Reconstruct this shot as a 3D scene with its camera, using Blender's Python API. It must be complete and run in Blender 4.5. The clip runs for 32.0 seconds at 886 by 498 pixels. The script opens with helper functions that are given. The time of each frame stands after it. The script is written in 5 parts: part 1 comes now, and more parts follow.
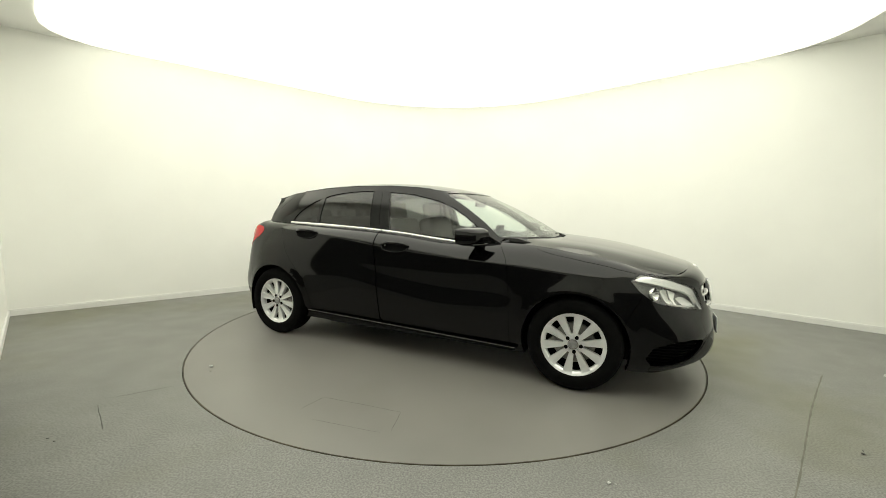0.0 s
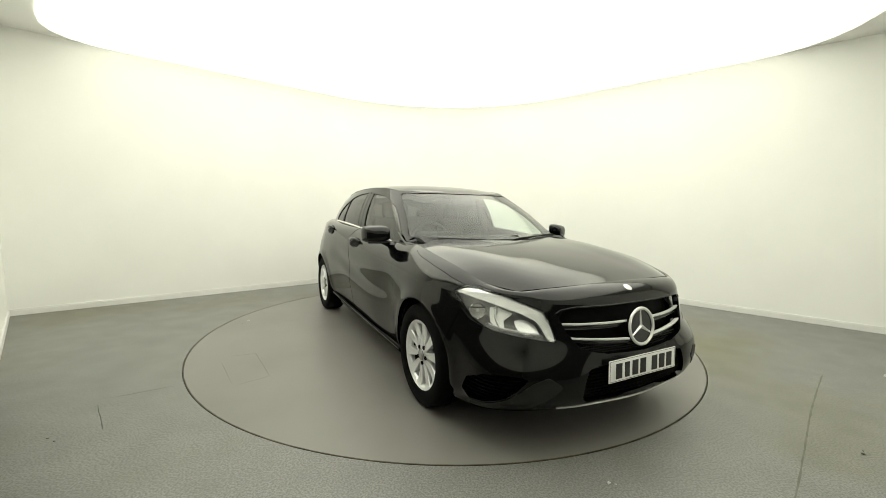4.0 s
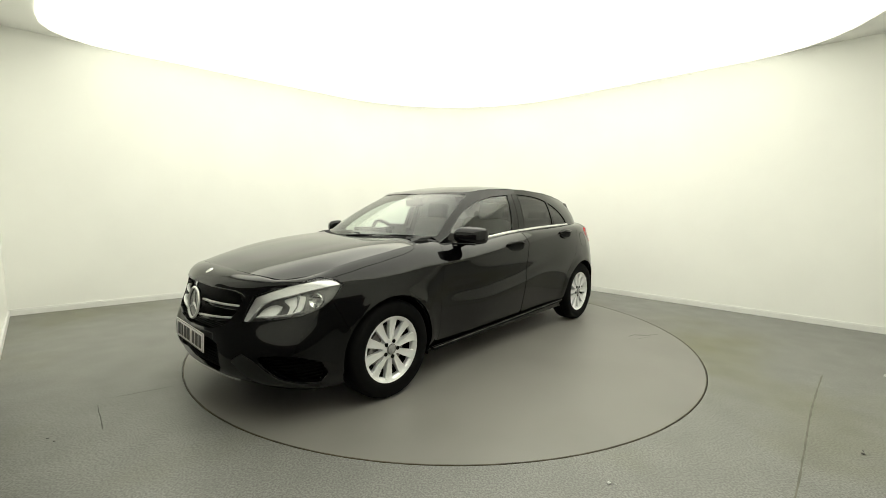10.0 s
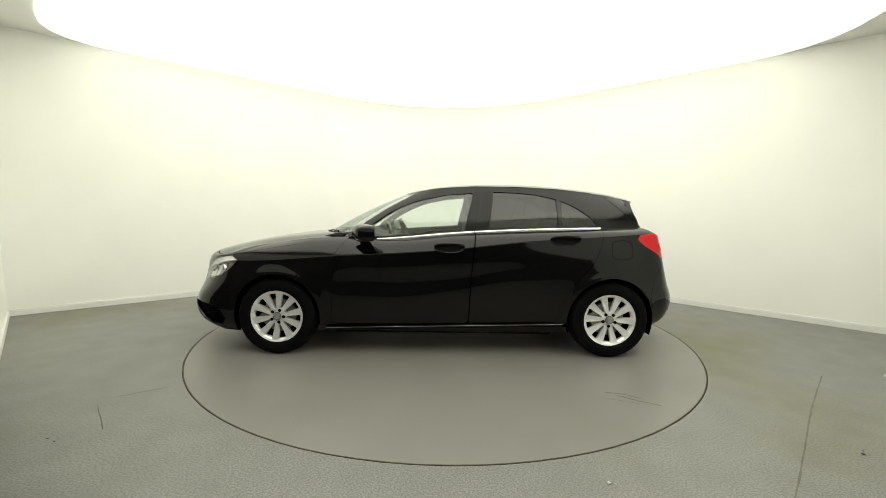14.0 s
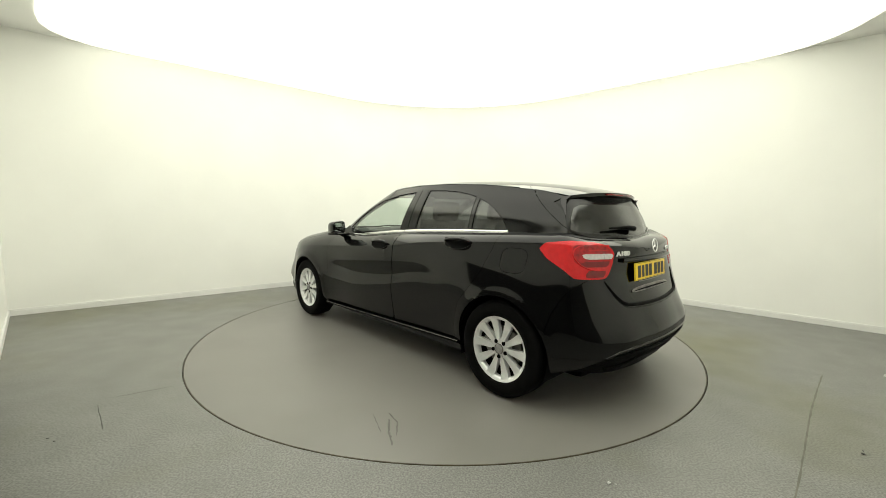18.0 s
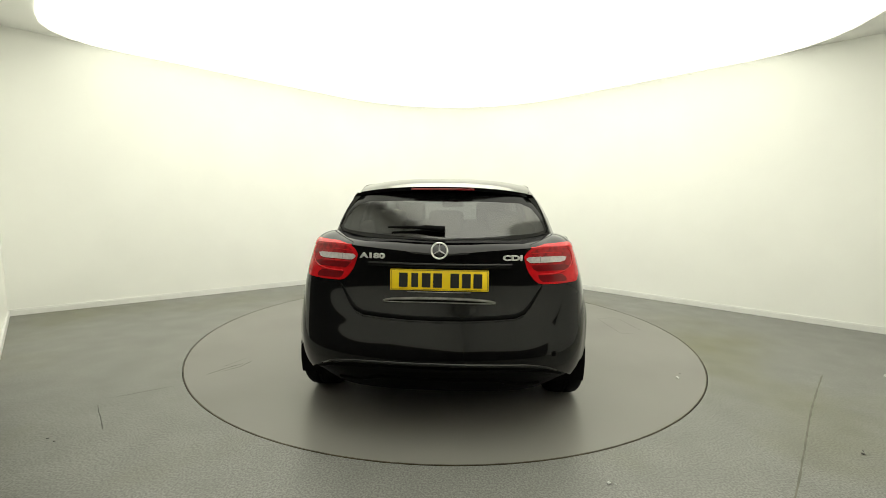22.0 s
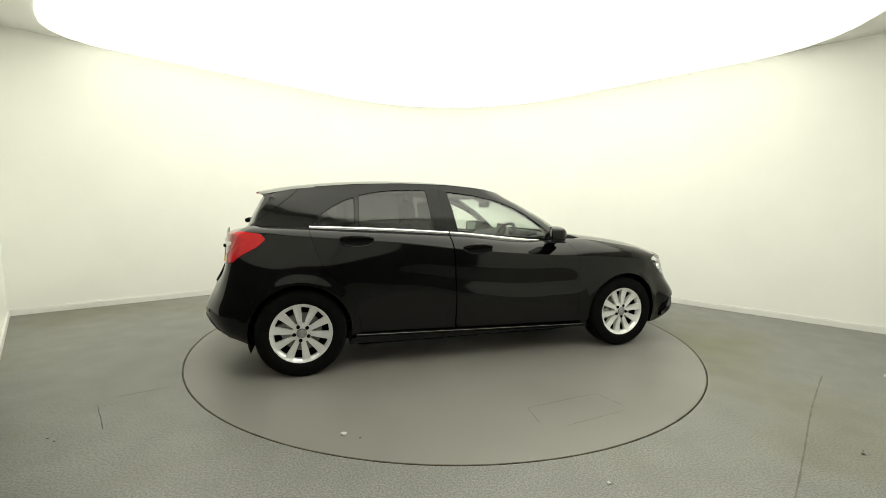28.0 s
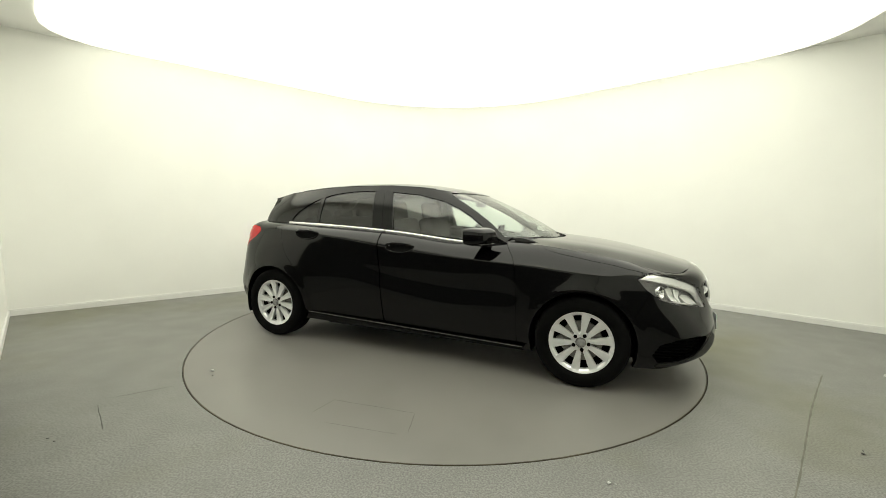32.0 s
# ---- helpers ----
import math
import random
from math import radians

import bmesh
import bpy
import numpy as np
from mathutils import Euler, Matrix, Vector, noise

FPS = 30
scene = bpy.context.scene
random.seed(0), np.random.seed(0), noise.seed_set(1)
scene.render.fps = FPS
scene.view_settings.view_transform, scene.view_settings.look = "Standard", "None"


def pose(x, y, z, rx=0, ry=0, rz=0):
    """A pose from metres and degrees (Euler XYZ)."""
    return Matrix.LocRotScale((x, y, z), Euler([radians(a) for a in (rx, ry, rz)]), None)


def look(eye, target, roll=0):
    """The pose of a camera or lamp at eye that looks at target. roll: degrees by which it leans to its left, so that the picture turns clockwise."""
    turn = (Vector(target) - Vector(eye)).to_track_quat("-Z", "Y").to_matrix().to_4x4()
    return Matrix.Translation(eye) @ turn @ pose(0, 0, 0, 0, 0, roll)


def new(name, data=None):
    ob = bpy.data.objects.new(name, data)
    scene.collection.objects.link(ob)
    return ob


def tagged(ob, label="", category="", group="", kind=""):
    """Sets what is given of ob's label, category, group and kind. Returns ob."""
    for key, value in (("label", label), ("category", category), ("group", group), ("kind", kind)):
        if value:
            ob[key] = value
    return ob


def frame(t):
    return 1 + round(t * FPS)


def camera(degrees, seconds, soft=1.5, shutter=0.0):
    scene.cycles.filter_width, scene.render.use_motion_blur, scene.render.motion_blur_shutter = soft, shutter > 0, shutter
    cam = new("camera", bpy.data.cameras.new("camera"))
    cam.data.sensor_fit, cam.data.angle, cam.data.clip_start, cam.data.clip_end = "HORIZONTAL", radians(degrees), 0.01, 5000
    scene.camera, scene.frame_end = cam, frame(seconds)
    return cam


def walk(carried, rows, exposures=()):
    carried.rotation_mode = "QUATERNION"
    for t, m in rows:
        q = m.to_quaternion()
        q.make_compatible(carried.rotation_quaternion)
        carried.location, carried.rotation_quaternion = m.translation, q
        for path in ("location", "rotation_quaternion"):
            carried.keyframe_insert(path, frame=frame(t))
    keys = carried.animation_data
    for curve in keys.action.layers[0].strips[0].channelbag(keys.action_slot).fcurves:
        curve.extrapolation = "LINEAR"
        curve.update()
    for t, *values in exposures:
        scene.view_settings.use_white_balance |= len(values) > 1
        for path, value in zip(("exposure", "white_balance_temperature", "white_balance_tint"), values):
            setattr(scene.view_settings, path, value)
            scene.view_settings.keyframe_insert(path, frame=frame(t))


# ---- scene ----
# The camera stands still, a hand's width above a metre high
SPIN = [(0.0, -25.12), (0.5, -25.83), (1.0, -28.51), (1.5, -32.51), (2.0, -38.3), (2.5, -44.04), (3.0, -49.82), (3.5, -55.56),
        (5.5, -78.96), (6.0, -84.99), (6.5, -90.8), (7.5, -102.65), (8.5, -114.46), (9.5, -126.4), (10.5, -138.26),
        (11.5, -150.03), (12.5, -161.72), (13.5, -173.46), (14.5, -185.24), (16.5, -208.8), (17.5, -220.46), (18.5, -232.12),
        (19.5, -243.63), (20.5, -255.12), (21.5, -266.76), (22.5, -278.36), (23.5, -289.93), (24.5, -301.42), (25.5, -312.9),
        (27.5, -336.5), (28.5, -348.39), (29.5, -360.19), (30.0, -366.15), (30.5, -372.12), (31.0, -377.54), (31.5, -380.74), (32.0, -382.41)]
EYE = (0.0, -4.034, 1.186)
VIEW = look(EYE, (EYE[0] + math.sin(radians(-0.38)) * math.cos(radians(-5.46)), EYE[1] + math.cos(radians(-0.38)) * math.cos(radians(-5.46)),
                  EYE[2] + math.sin(radians(-5.46))), 0.81)
cam = camera(94.8, 32.0, soft=0.65)
walk(cam, [(0.0, VIEW), (32.0, VIEW)], exposures=[(0.0, 0.0), (32.0, 0.0)])

# ---------------------------------------------------------------- light
world = bpy.data.worlds.new("world")
scene.world = world
world.use_nodes = True
world.node_tree.nodes["Background"].inputs[0].default_value = (0.6, 0.62, 0.6, 1)
world.node_tree.nodes["Background"].inputs[1].default_value = 0.02
CEILING_LIGHT = 2.2


# ---------------------------------------------------------------- materials
def mat(name, color, rough=0.5, metal=0.0, noise_scale=0.0, vary=0.0, bump=0.0, bump_scale=200.0, coat=0.0, spec=0.5, fine=0.0, fine_scale=150.0,
        stain=None, stain_scale=1.2, stain_amount=0.0, emit=0.0, rough_vary=0.0, coat_ior=1.5):
    m = bpy.data.materials.new(name)
    m.use_nodes = True
    nt = m.node_tree
    b = nt.nodes["Principled BSDF"]
    b.inputs["Base Color"].default_value = (*color, 1)
    b.inputs["Roughness"].default_value = rough
    b.inputs["Metallic"].default_value = metal
    b.inputs["Coat Weight"].default_value = coat
    b.inputs["Coat Roughness"].default_value = 0.06
    b.inputs["Coat IOR"].default_value = coat_ior
    b.inputs["Specular IOR Level"].default_value = spec
    if emit:
        b.inputs["Emission Color"].default_value = (*color, 1)
        b.inputs["Emission Strength"].default_value = emit
    tex = nt.nodes.new("ShaderNodeTexCoord")
    out = None

    def noise_node(scale, detail=6.0):
        n = nt.nodes.new("ShaderNodeTexNoise")
        n.inputs["Scale"].default_value = scale
        n.inputs["Detail"].default_value = detail
        nt.links.new(tex.outputs["Object"], n.inputs["Vector"])
        return n

    def blend(prev, n, amount, dark, lo=0.35, hi=0.65):
        ramp = nt.nodes.new("ShaderNodeMapRange")
        ramp.inputs["From Min"].default_value, ramp.inputs["From Max"].default_value = lo, hi
        ramp.inputs["To Min"].default_value, ramp.inputs["To Max"].default_value = 0.0, amount
        nt.links.new(n.outputs["Fac"], ramp.inputs["Value"])
        mix = nt.nodes.new("ShaderNodeMix")
        mix.data_type = "RGBA"
        nt.links.new(ramp.outputs["Result"], mix.inputs[0])
        if prev is None:
            mix.inputs[6].default_value = (*color, 1)
        else:
            nt.links.new(prev, mix.inputs[6])
        mix.inputs[7].default_value = (*dark, 1)
        return mix.outputs[2]

    if vary:
        out = blend(out, noise_node(noise_scale), 1.0, [v * (1 - vary) for v in color])
    if fine:
        out = blend(out, noise_node(fine_scale, 9.0), 1.0, [v * (1 - fine) for v in color], 0.36, 0.64)
    if stain:
        out = blend(out, noise_node(stain_scale, 8.0), stain_amount, stain, 0.5, 0.75)
    if out is not None:
        nt.links.new(out, b.inputs["Base Color"])
    if rough_vary:
        n = noise_node(noise_scale or 4.0)
        r = nt.nodes.new("ShaderNodeMapRange")
        r.inputs["To Min"].default_value, r.inputs["To Max"].default_value = rough - rough_vary, rough + rough_vary
        nt.links.new(n.outputs["Fac"], r.inputs["Value"])
        nt.links.new(r.outputs["Result"], b.inputs["Roughness"])
    if bump:
        n = noise_node(bump_scale, 3.0)
        bp = nt.nodes.new("ShaderNodeBump")
        bp.inputs["Strength"].default_value = bump
        bp.inputs["Distance"].default_value = 0.002
        nt.links.new(n.outputs["Fac"], bp.inputs["Height"])
        nt.links.new(bp.outputs["Normal"], b.inputs["Normal"])
    return m


def glass(name, tint, f0=0.04, rough=0.0):
    """A thin pane: clear, tinted, with a mirror's gloss that grows towards grazing views."""
    m = bpy.data.materials.new(name)
    m.use_nodes = True
    nt = m.node_tree
    nt.nodes.remove(nt.nodes["Principled BSDF"])
    out = nt.nodes["Material Output"]
    tr, gl = nt.nodes.new("ShaderNodeBsdfTransparent"), nt.nodes.new("ShaderNodeBsdfGlossy")
    tr.inputs[0].default_value = (*tint, 1)
    gl.inputs["Roughness"].default_value = rough
    lw, mx = nt.nodes.new("ShaderNodeLayerWeight"), nt.nodes.new("ShaderNodeMixShader")
    lw.inputs["Blend"].default_value = 0.5
    p, q = nt.nodes.new("ShaderNodeMath"), nt.nodes.new("ShaderNodeMath")
    p.operation, q.operation = "POWER", "MULTIPLY_ADD"
    p.inputs[1].default_value, q.inputs[1].default_value, q.inputs[2].default_value = 5.0, 1 - f0, f0
    nt.links.new(lw.outputs["Facing"], p.inputs[0])
    nt.links.new(p.outputs[0], q.inputs[0])
    nt.links.new(q.outputs[0], mx.inputs[0])
    nt.links.new(tr.outputs[0], mx.inputs[1])
    nt.links.new(gl.outputs[0], mx.inputs[2])
    nt.links.new(mx.outputs[0], out.inputs[0])
    return m


M_WALL = mat("white_wall_paint", (0.90, 0.90, 0.855), 0.7, vary=0.03, noise_scale=1.5, bump=0.08, bump_scale=60)
M_TRIM = mat("white_gloss_trim", (0.8, 0.8, 0.77), 0.4, vary=0.05, noise_scale=6)
M_CEIL = mat("ceiling_paint", (0.88, 0.88, 0.85), 0.8, vary=0.05, noise_scale=2, bump=0.1, bump_scale=90)
M_DARK = mat("dark_entrance_wall", (0.07, 0.07, 0.068), 0.8, vary=0.08, noise_scale=2)
M_BACK = mat("dark_back_wall", (0.09, 0.09, 0.088), 0.8, vary=0.06, noise_scale=2)
M_BACKW = mat("grey_white_wall_paint", (0.75, 0.755, 0.715), 0.75, vary=0.05, noise_scale=2)
M_LIGHT = mat("luminous_ceiling_membrane", (1.0, 1.0, 0.88), 0.6, emit=CEILING_LIGHT)
M_RIM = [mat("luminous_membrane_edge", (1.0, 1.0, 0.88), 0.6, emit=CEILING_LIGHT * k) for k in (1.0, 0.99, 0.97, 0.95, 0.92, 0.88, 0.82, 0.74, 0.64, 0.50)]
M_FLOOR = mat("grey_vinyl_floor", (0.240, 0.239, 0.222), 0.42, vary=0.13, noise_scale=4.5, fine=0.50, fine_scale=110,
              stain=(0.125, 0.12, 0.06), stain_scale=0.6, stain_amount=0.8, rough_vary=0.08)
M_DISC = mat("grey_turntable_vinyl", (0.212, 0.203, 0.187), 0.36, vary=0.10, noise_scale=1.1, fine=0.12, fine_scale=150,
             stain=(0.145, 0.14, 0.125), stain_scale=1.3, stain_amount=0.5, rough_vary=0.08)
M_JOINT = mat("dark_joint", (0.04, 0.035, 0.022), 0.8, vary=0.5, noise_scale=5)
M_EDGE = mat("brass_edge", (0.10, 0.083, 0.05), 0.5, metal=0.2, vary=0.6, noise_scale=4)
M_SCUFF = mat("dark_scuff", (0.085, 0.082, 0.075), 0.7, vary=0.4, noise_scale=40)
M_STAIN = mat("ochre_streak", (0.13, 0.125, 0.095), 0.5, vary=0.3, noise_scale=9)
M_PAPER = mat("white_paper_scrap", (0.55, 0.55, 0.53), 0.8, vary=0.1, noise_scale=80)
M_PAINT = mat("black_car_paint", (0.0012, 0.0012, 0.0014), 0.35, coat=1.0, coat_ior=1.42, spec=0.0, fine=0.3, fine_scale=900)
M_PLASTIC = mat("black_grained_plastic", (0.003, 0.003, 0.003), 0.5, spec=0.05, vary=0.2, noise_scale=30, bump=0.25, bump_scale=700)
M_GLOSSBLACK = mat("gloss_black_trim", (0.006, 0.006, 0.006), 0.12)
M_COVER = mat("satin_black_cover", (0.004, 0.004, 0.004), 0.18, spec=0.3)
M_RUBBER = mat("tyre_rubber", (0.0045, 0.0045, 0.0045), 0.75, spec=0.08, vary=0.3, noise_scale=25, bump=0.2, bump_scale=300)
M_ALLOY = mat("silver_alloy", (0.92, 0.93, 0.93), 0.28, metal=0.5, vary=0.06, noise_scale=12)
M_MIRROR = mat("dark_mirror_glass", (0.30, 0.32, 0.31), 0.03, metal=1.0)
M_CAP = mat("grey_cap_enamel", (0.42, 0.42, 0.42), 0.3, metal=0.5, vary=0.3, noise_scale=60)
M_CHROME = mat("chrome", (0.9, 0.9, 0.89), 0.14, metal=0.85, vary=0.04, noise_scale=30)
M_SATIN = mat("satin_silver", (0.80, 0.80, 0.78), 0.25, metal=0.4, vary=0.05, noise_scale=20)
M_STEEL = mat("worn_brake_steel", (0.3, 0.29, 0.27), 0.35, metal=0.9, vary=0.4, noise_scale=14)
M_PENCIL = mat("faint_pencil", (0.150, 0.144, 0.132), 0.6, vary=0.3, noise_scale=30)
M_CLEAR = glass("clear_window_glass", (0.86, 0.92, 0.88), 0.11)
M_SCREEN = glass("windscreen_glass", (0.74, 0.81, 0.76), 0.09)
M_TINT = glass("privacy_window_glass", (0.12, 0.124, 0.124), 0.075)
M_REARGLASS = glass("tinted_rear_glass", (0.14, 0.147, 0.15), 0.12, 0.12)
M_LENS = glass("clear_lamp_lens", (0.96, 0.97, 0.97), 0.07)
M_HOUSING = mat("grey_lamp_housing", (0.30, 0.30, 0.295), 0.25, metal=0.4, vary=0.35, noise_scale=22)
M_BROW = mat("bright_lamp_brow", (0.82, 0.82, 0.81), 0.2, metal=0.6, vary=0.10, noise_scale=25)
M_STRIP = mat("bright_plated_strip", (0.92, 0.92, 0.90), 0.25, metal=0.3, vary=0.06, noise_scale=30)
M_BLADE = mat("grey_black_bumper_plastic", (0.016, 0.016, 0.015), 0.42, spec=0.3, vary=0.2, noise_scale=30, bump=0.25, bump_scale=700)
M_REDLENS = mat("red_lamp_lens", (0.58, 0.006, 0.010), 0.15, coat=0.35, spec=0.2, vary=0.15, noise_scale=35)
M_REDMID = mat("mid_red_lens", (0.40, 0.006, 0.010), 0.16, coat=0.35, spec=0.25, vary=0.55, noise_scale=45)
M_REDDARK = mat("deep_red_lens", (0.17, 0.004, 0.006), 0.12, coat=0.3, spec=0.25, vary=0.2, noise_scale=35)
M_WHITELENS = mat("clear_reversing_lens", (0.62, 0.57, 0.56), 0.12, coat=0.2, vary=0.2, noise_scale=60)
M_PLATEW = mat("white_plate", (0.88, 0.89, 0.87), 0.35, vary=0.03, noise_scale=20)
M_PLATEY = mat("yellow_plate", (0.95, 0.67, 0.012), 0.35, vary=0.05, noise_scale=20)
M_INK = mat("plate_ink", (0.012, 0.012, 0.012), 0.45)
M_CABIN = mat("dark_cabin_trim", (0.02, 0.02, 0.02), 0.7, vary=0.2, noise_scale=12, bump=0.1, bump_scale=300)
M_FABRIC = mat("dark_seat_cloth", (0.03, 0.03, 0.031), 0.9, vary=0.25, noise_scale=18, bump=0.2, bump_scale=500)
M_LINING = mat("grey_roof_lining", (0.30, 0.30, 0.28), 0.95, vary=0.08, noise_scale=10, bump=0.1, bump_scale=600)


# ---------------------------------------------------------------- mesh helpers
def mesh_of(name, verts, faces, material, smooth=True, sharp=40.0):
    me = bpy.data.meshes.new(name)
    me.from_pydata([tuple(map(float, v)) for v in verts], [], [tuple(map(int, f)) for f in faces])
    if material is not None:
        me.materials.append(material)
    me.validate()
    if smooth:
        me.shade_smooth()
        me.set_sharp_from_angle(angle=radians(sharp))
    return me


def thing(name, label, category, kind="", group="", at=None):
    ob = new(name)
    ob.empty_display_size = 0.2
    if at is not None:
        ob.matrix_basis = at
    return tagged(ob, label, category, group, kind)


def put(name, me, parent=None, label="", m=None):
    ob = new(name, me)
    if parent is not None:
        ob.parent = parent
    if me is not None and me.materials and me.materials[0] in (M_CLEAR, M_SCREEN, M_LENS):
        ob.visible_shadow = False
    if m is not None:
        ob.matrix_basis = m
    return tagged(ob, label) if label else ob


def part(name, bm, material, parent, label="", m=None, smooth=True, sharp=40.0):
    """One bmesh as ONE mesh object under a thing or a part."""
    me = bpy.data.meshes.new(name)
    bmesh.ops.recalc_face_normals(bm, faces=bm.faces)
    bm.to_mesh(me)
    bm.free()
    me.materials.append(material)
    if smooth:
        me.shade_smooth()
        me.set_sharp_from_angle(angle=radians(sharp))
    return put(name, me, parent, label, m)


def box(bm, size, m=None, bevel=0.0, segs=2):
    sx, sy, sz = size
    got = bmesh.ops.create_cube(bm, size=1.0, matrix=(m or Matrix()) @ Matrix.Diagonal((sx, sy, sz, 1)))
    if bevel:
        edges = {e for v in got["verts"] for e in v.link_edges}
        bmesh.ops.bevel(bm, geom=list(edges), offset=bevel, segments=segs, affect="EDGES", profile=0.6)
    return bm


def lathe(bm, profile, n=48, axis="y", m=None):
    """Turns (radius, along) pairs about an axis."""
    m = m or Matrix()
    rings = []
    for r, a in profile:
        ring = []
        for k in range(n):
            t = 2 * math.pi * k / n
            p = Vector((r * math.cos(t), a, r * math.sin(t))) if axis == "y" else Vector((r * math.cos(t), r * math.sin(t), a))
            ring.append(bm.verts.new(m @ p))
        rings.append(ring)
    for a, b in zip(rings, rings[1:]):
        for k in range(n):
            bm.faces.new((a[k], a[(k + 1) % n], b[(k + 1) % n], b[k]))
    return rings


def prism(bm, outline, y0, y1, m=None):
    """A plate with the outline in x, z between y0 and y1."""
    m = m or Matrix()
    a = [bm.verts.new(m @ Vector((x, y0, z))) for x, z in outline]
    b = [bm.verts.new(m @ Vector((x, y1, z))) for x, z in outline]
    n = len(outline)
    bm.faces.new(a)
    bm.faces.new(b[::-1])
    for k in range(n):
        bm.faces.new((a[k], a[(k + 1) % n], b[(k + 1) % n], b[k]))


def tube(bm, pts, radius, n=8, closed=False, squash=1.0):
    pts = [Vector(p) for p in pts]
    rings = []
    for i, p in enumerate(pts):
        a = pts[i - 1] if (i or closed) else p
        b = pts[(i + 1) % len(pts)] if (i + 1 < len(pts) or closed) else p
        d = (b - a).normalized()
        side = d.cross(Vector((0, 0, 1)))
        if side.length < 1e-4:
            side = d.cross(Vector((1, 0, 0)))
        side.normalize()
        up = side.cross(d).normalized()
        r = radius[i] if isinstance(radius, (list, tuple)) else radius
        rings.append([bm.verts.new(p + side * math.cos(2 * math.pi * k / n) * r + up * math.sin(2 * math.pi * k / n) * r * squash) for k in range(n)])
    pairs = list(zip(rings, rings[1:])) + ([(rings[-1], rings[0])] if closed else [])
    for a, b in pairs:
        for k in range(n):
            bm.faces.new((a[k], a[(k + 1) % n], b[(k + 1) % n], b[k]))
    if not closed:
        bm.faces.new(rings[0][::-1])
        bm.faces.new(rings[-1])


# ---------------------------------------------------------------- the studio
H = 2.98
CORNER_L = Vector((-4.63, 0.16, 0))
CORNER_FAR = Vector((0.04, 4.17, 0))
ALONG_L = (CORNER_FAR - CORNER_L).normalized()
ALONG_R = Vector((2.80, -2.63, 0)).normalized()
CORNER_R = CORNER_FAR + ALONG_R * 7.05
ALONG_N = Vector((0.711, -0.703, 0)).normalized()
CORNER_N = CORNER_L + ALONG_N * 7.0
RADIUS = 2.65
DADO = 1.2


def far_line(inset=0.0, steps=24):
    """The inner face of the two long walls with their rounded far corner, from near left to near right."""
    nl, nr = Vector((ALONG_L.y, -ALONG_L.x, 0)), Vector((ALONG_R.y, -ALONG_R.x, 0))
    half = math.acos(max(-1, min(1, (-ALONG_L).dot(ALONG_R)))) / 2
    run = RADIUS / math.tan(half)
    a, b = CORNER_FAR - ALONG_L * run, CORNER_FAR + ALONG_R * run
    mid = a + nl * RADIUS
    t0, t1 = math.atan2(a.y - mid.y, a.x - mid.x), math.atan2(b.y - mid.y, b.x - mid.x)
    r = RADIUS - inset
    arc = [mid + Vector((math.cos(t0 + (t1 - t0) * k / steps), math.sin(t0 + (t1 - t0) * k / steps), 0)) * r for k in range(steps + 1)]
    return [CORNER_L + nl * inset] + arc + [CORNER_R + nr * inset]


def strip_wall(name, line, back, z0, z1, material, label, category="wall"):
    """A standing wall with thickness along a line; back is the line of its outer face."""
    v, f = [], []
    n = len(line)
    for row in (line, back):
        for z in (z0, z1):
            v += [(p.x, p.y, z) for p in row]
    for k in range(n - 1):
        f += [(k, k + 1, n + k + 1, n + k), (2 * n + k, 3 * n + k, 3 * n + k + 1, 2 * n + k + 1),
              (n + k, n + k + 1, 3 * n + k + 1, 3 * n + k), (k, 2 * n + k, 2 * n + k + 1, k + 1)]
    f += [(0, n, 3 * n, 2 * n), (n - 1, 3 * n - 1, 4 * n - 1, 2 * n - 1)]
    return tagged(new(name, mesh_of(name, v, f, material, sharp=30)), label, category, kind="structure")


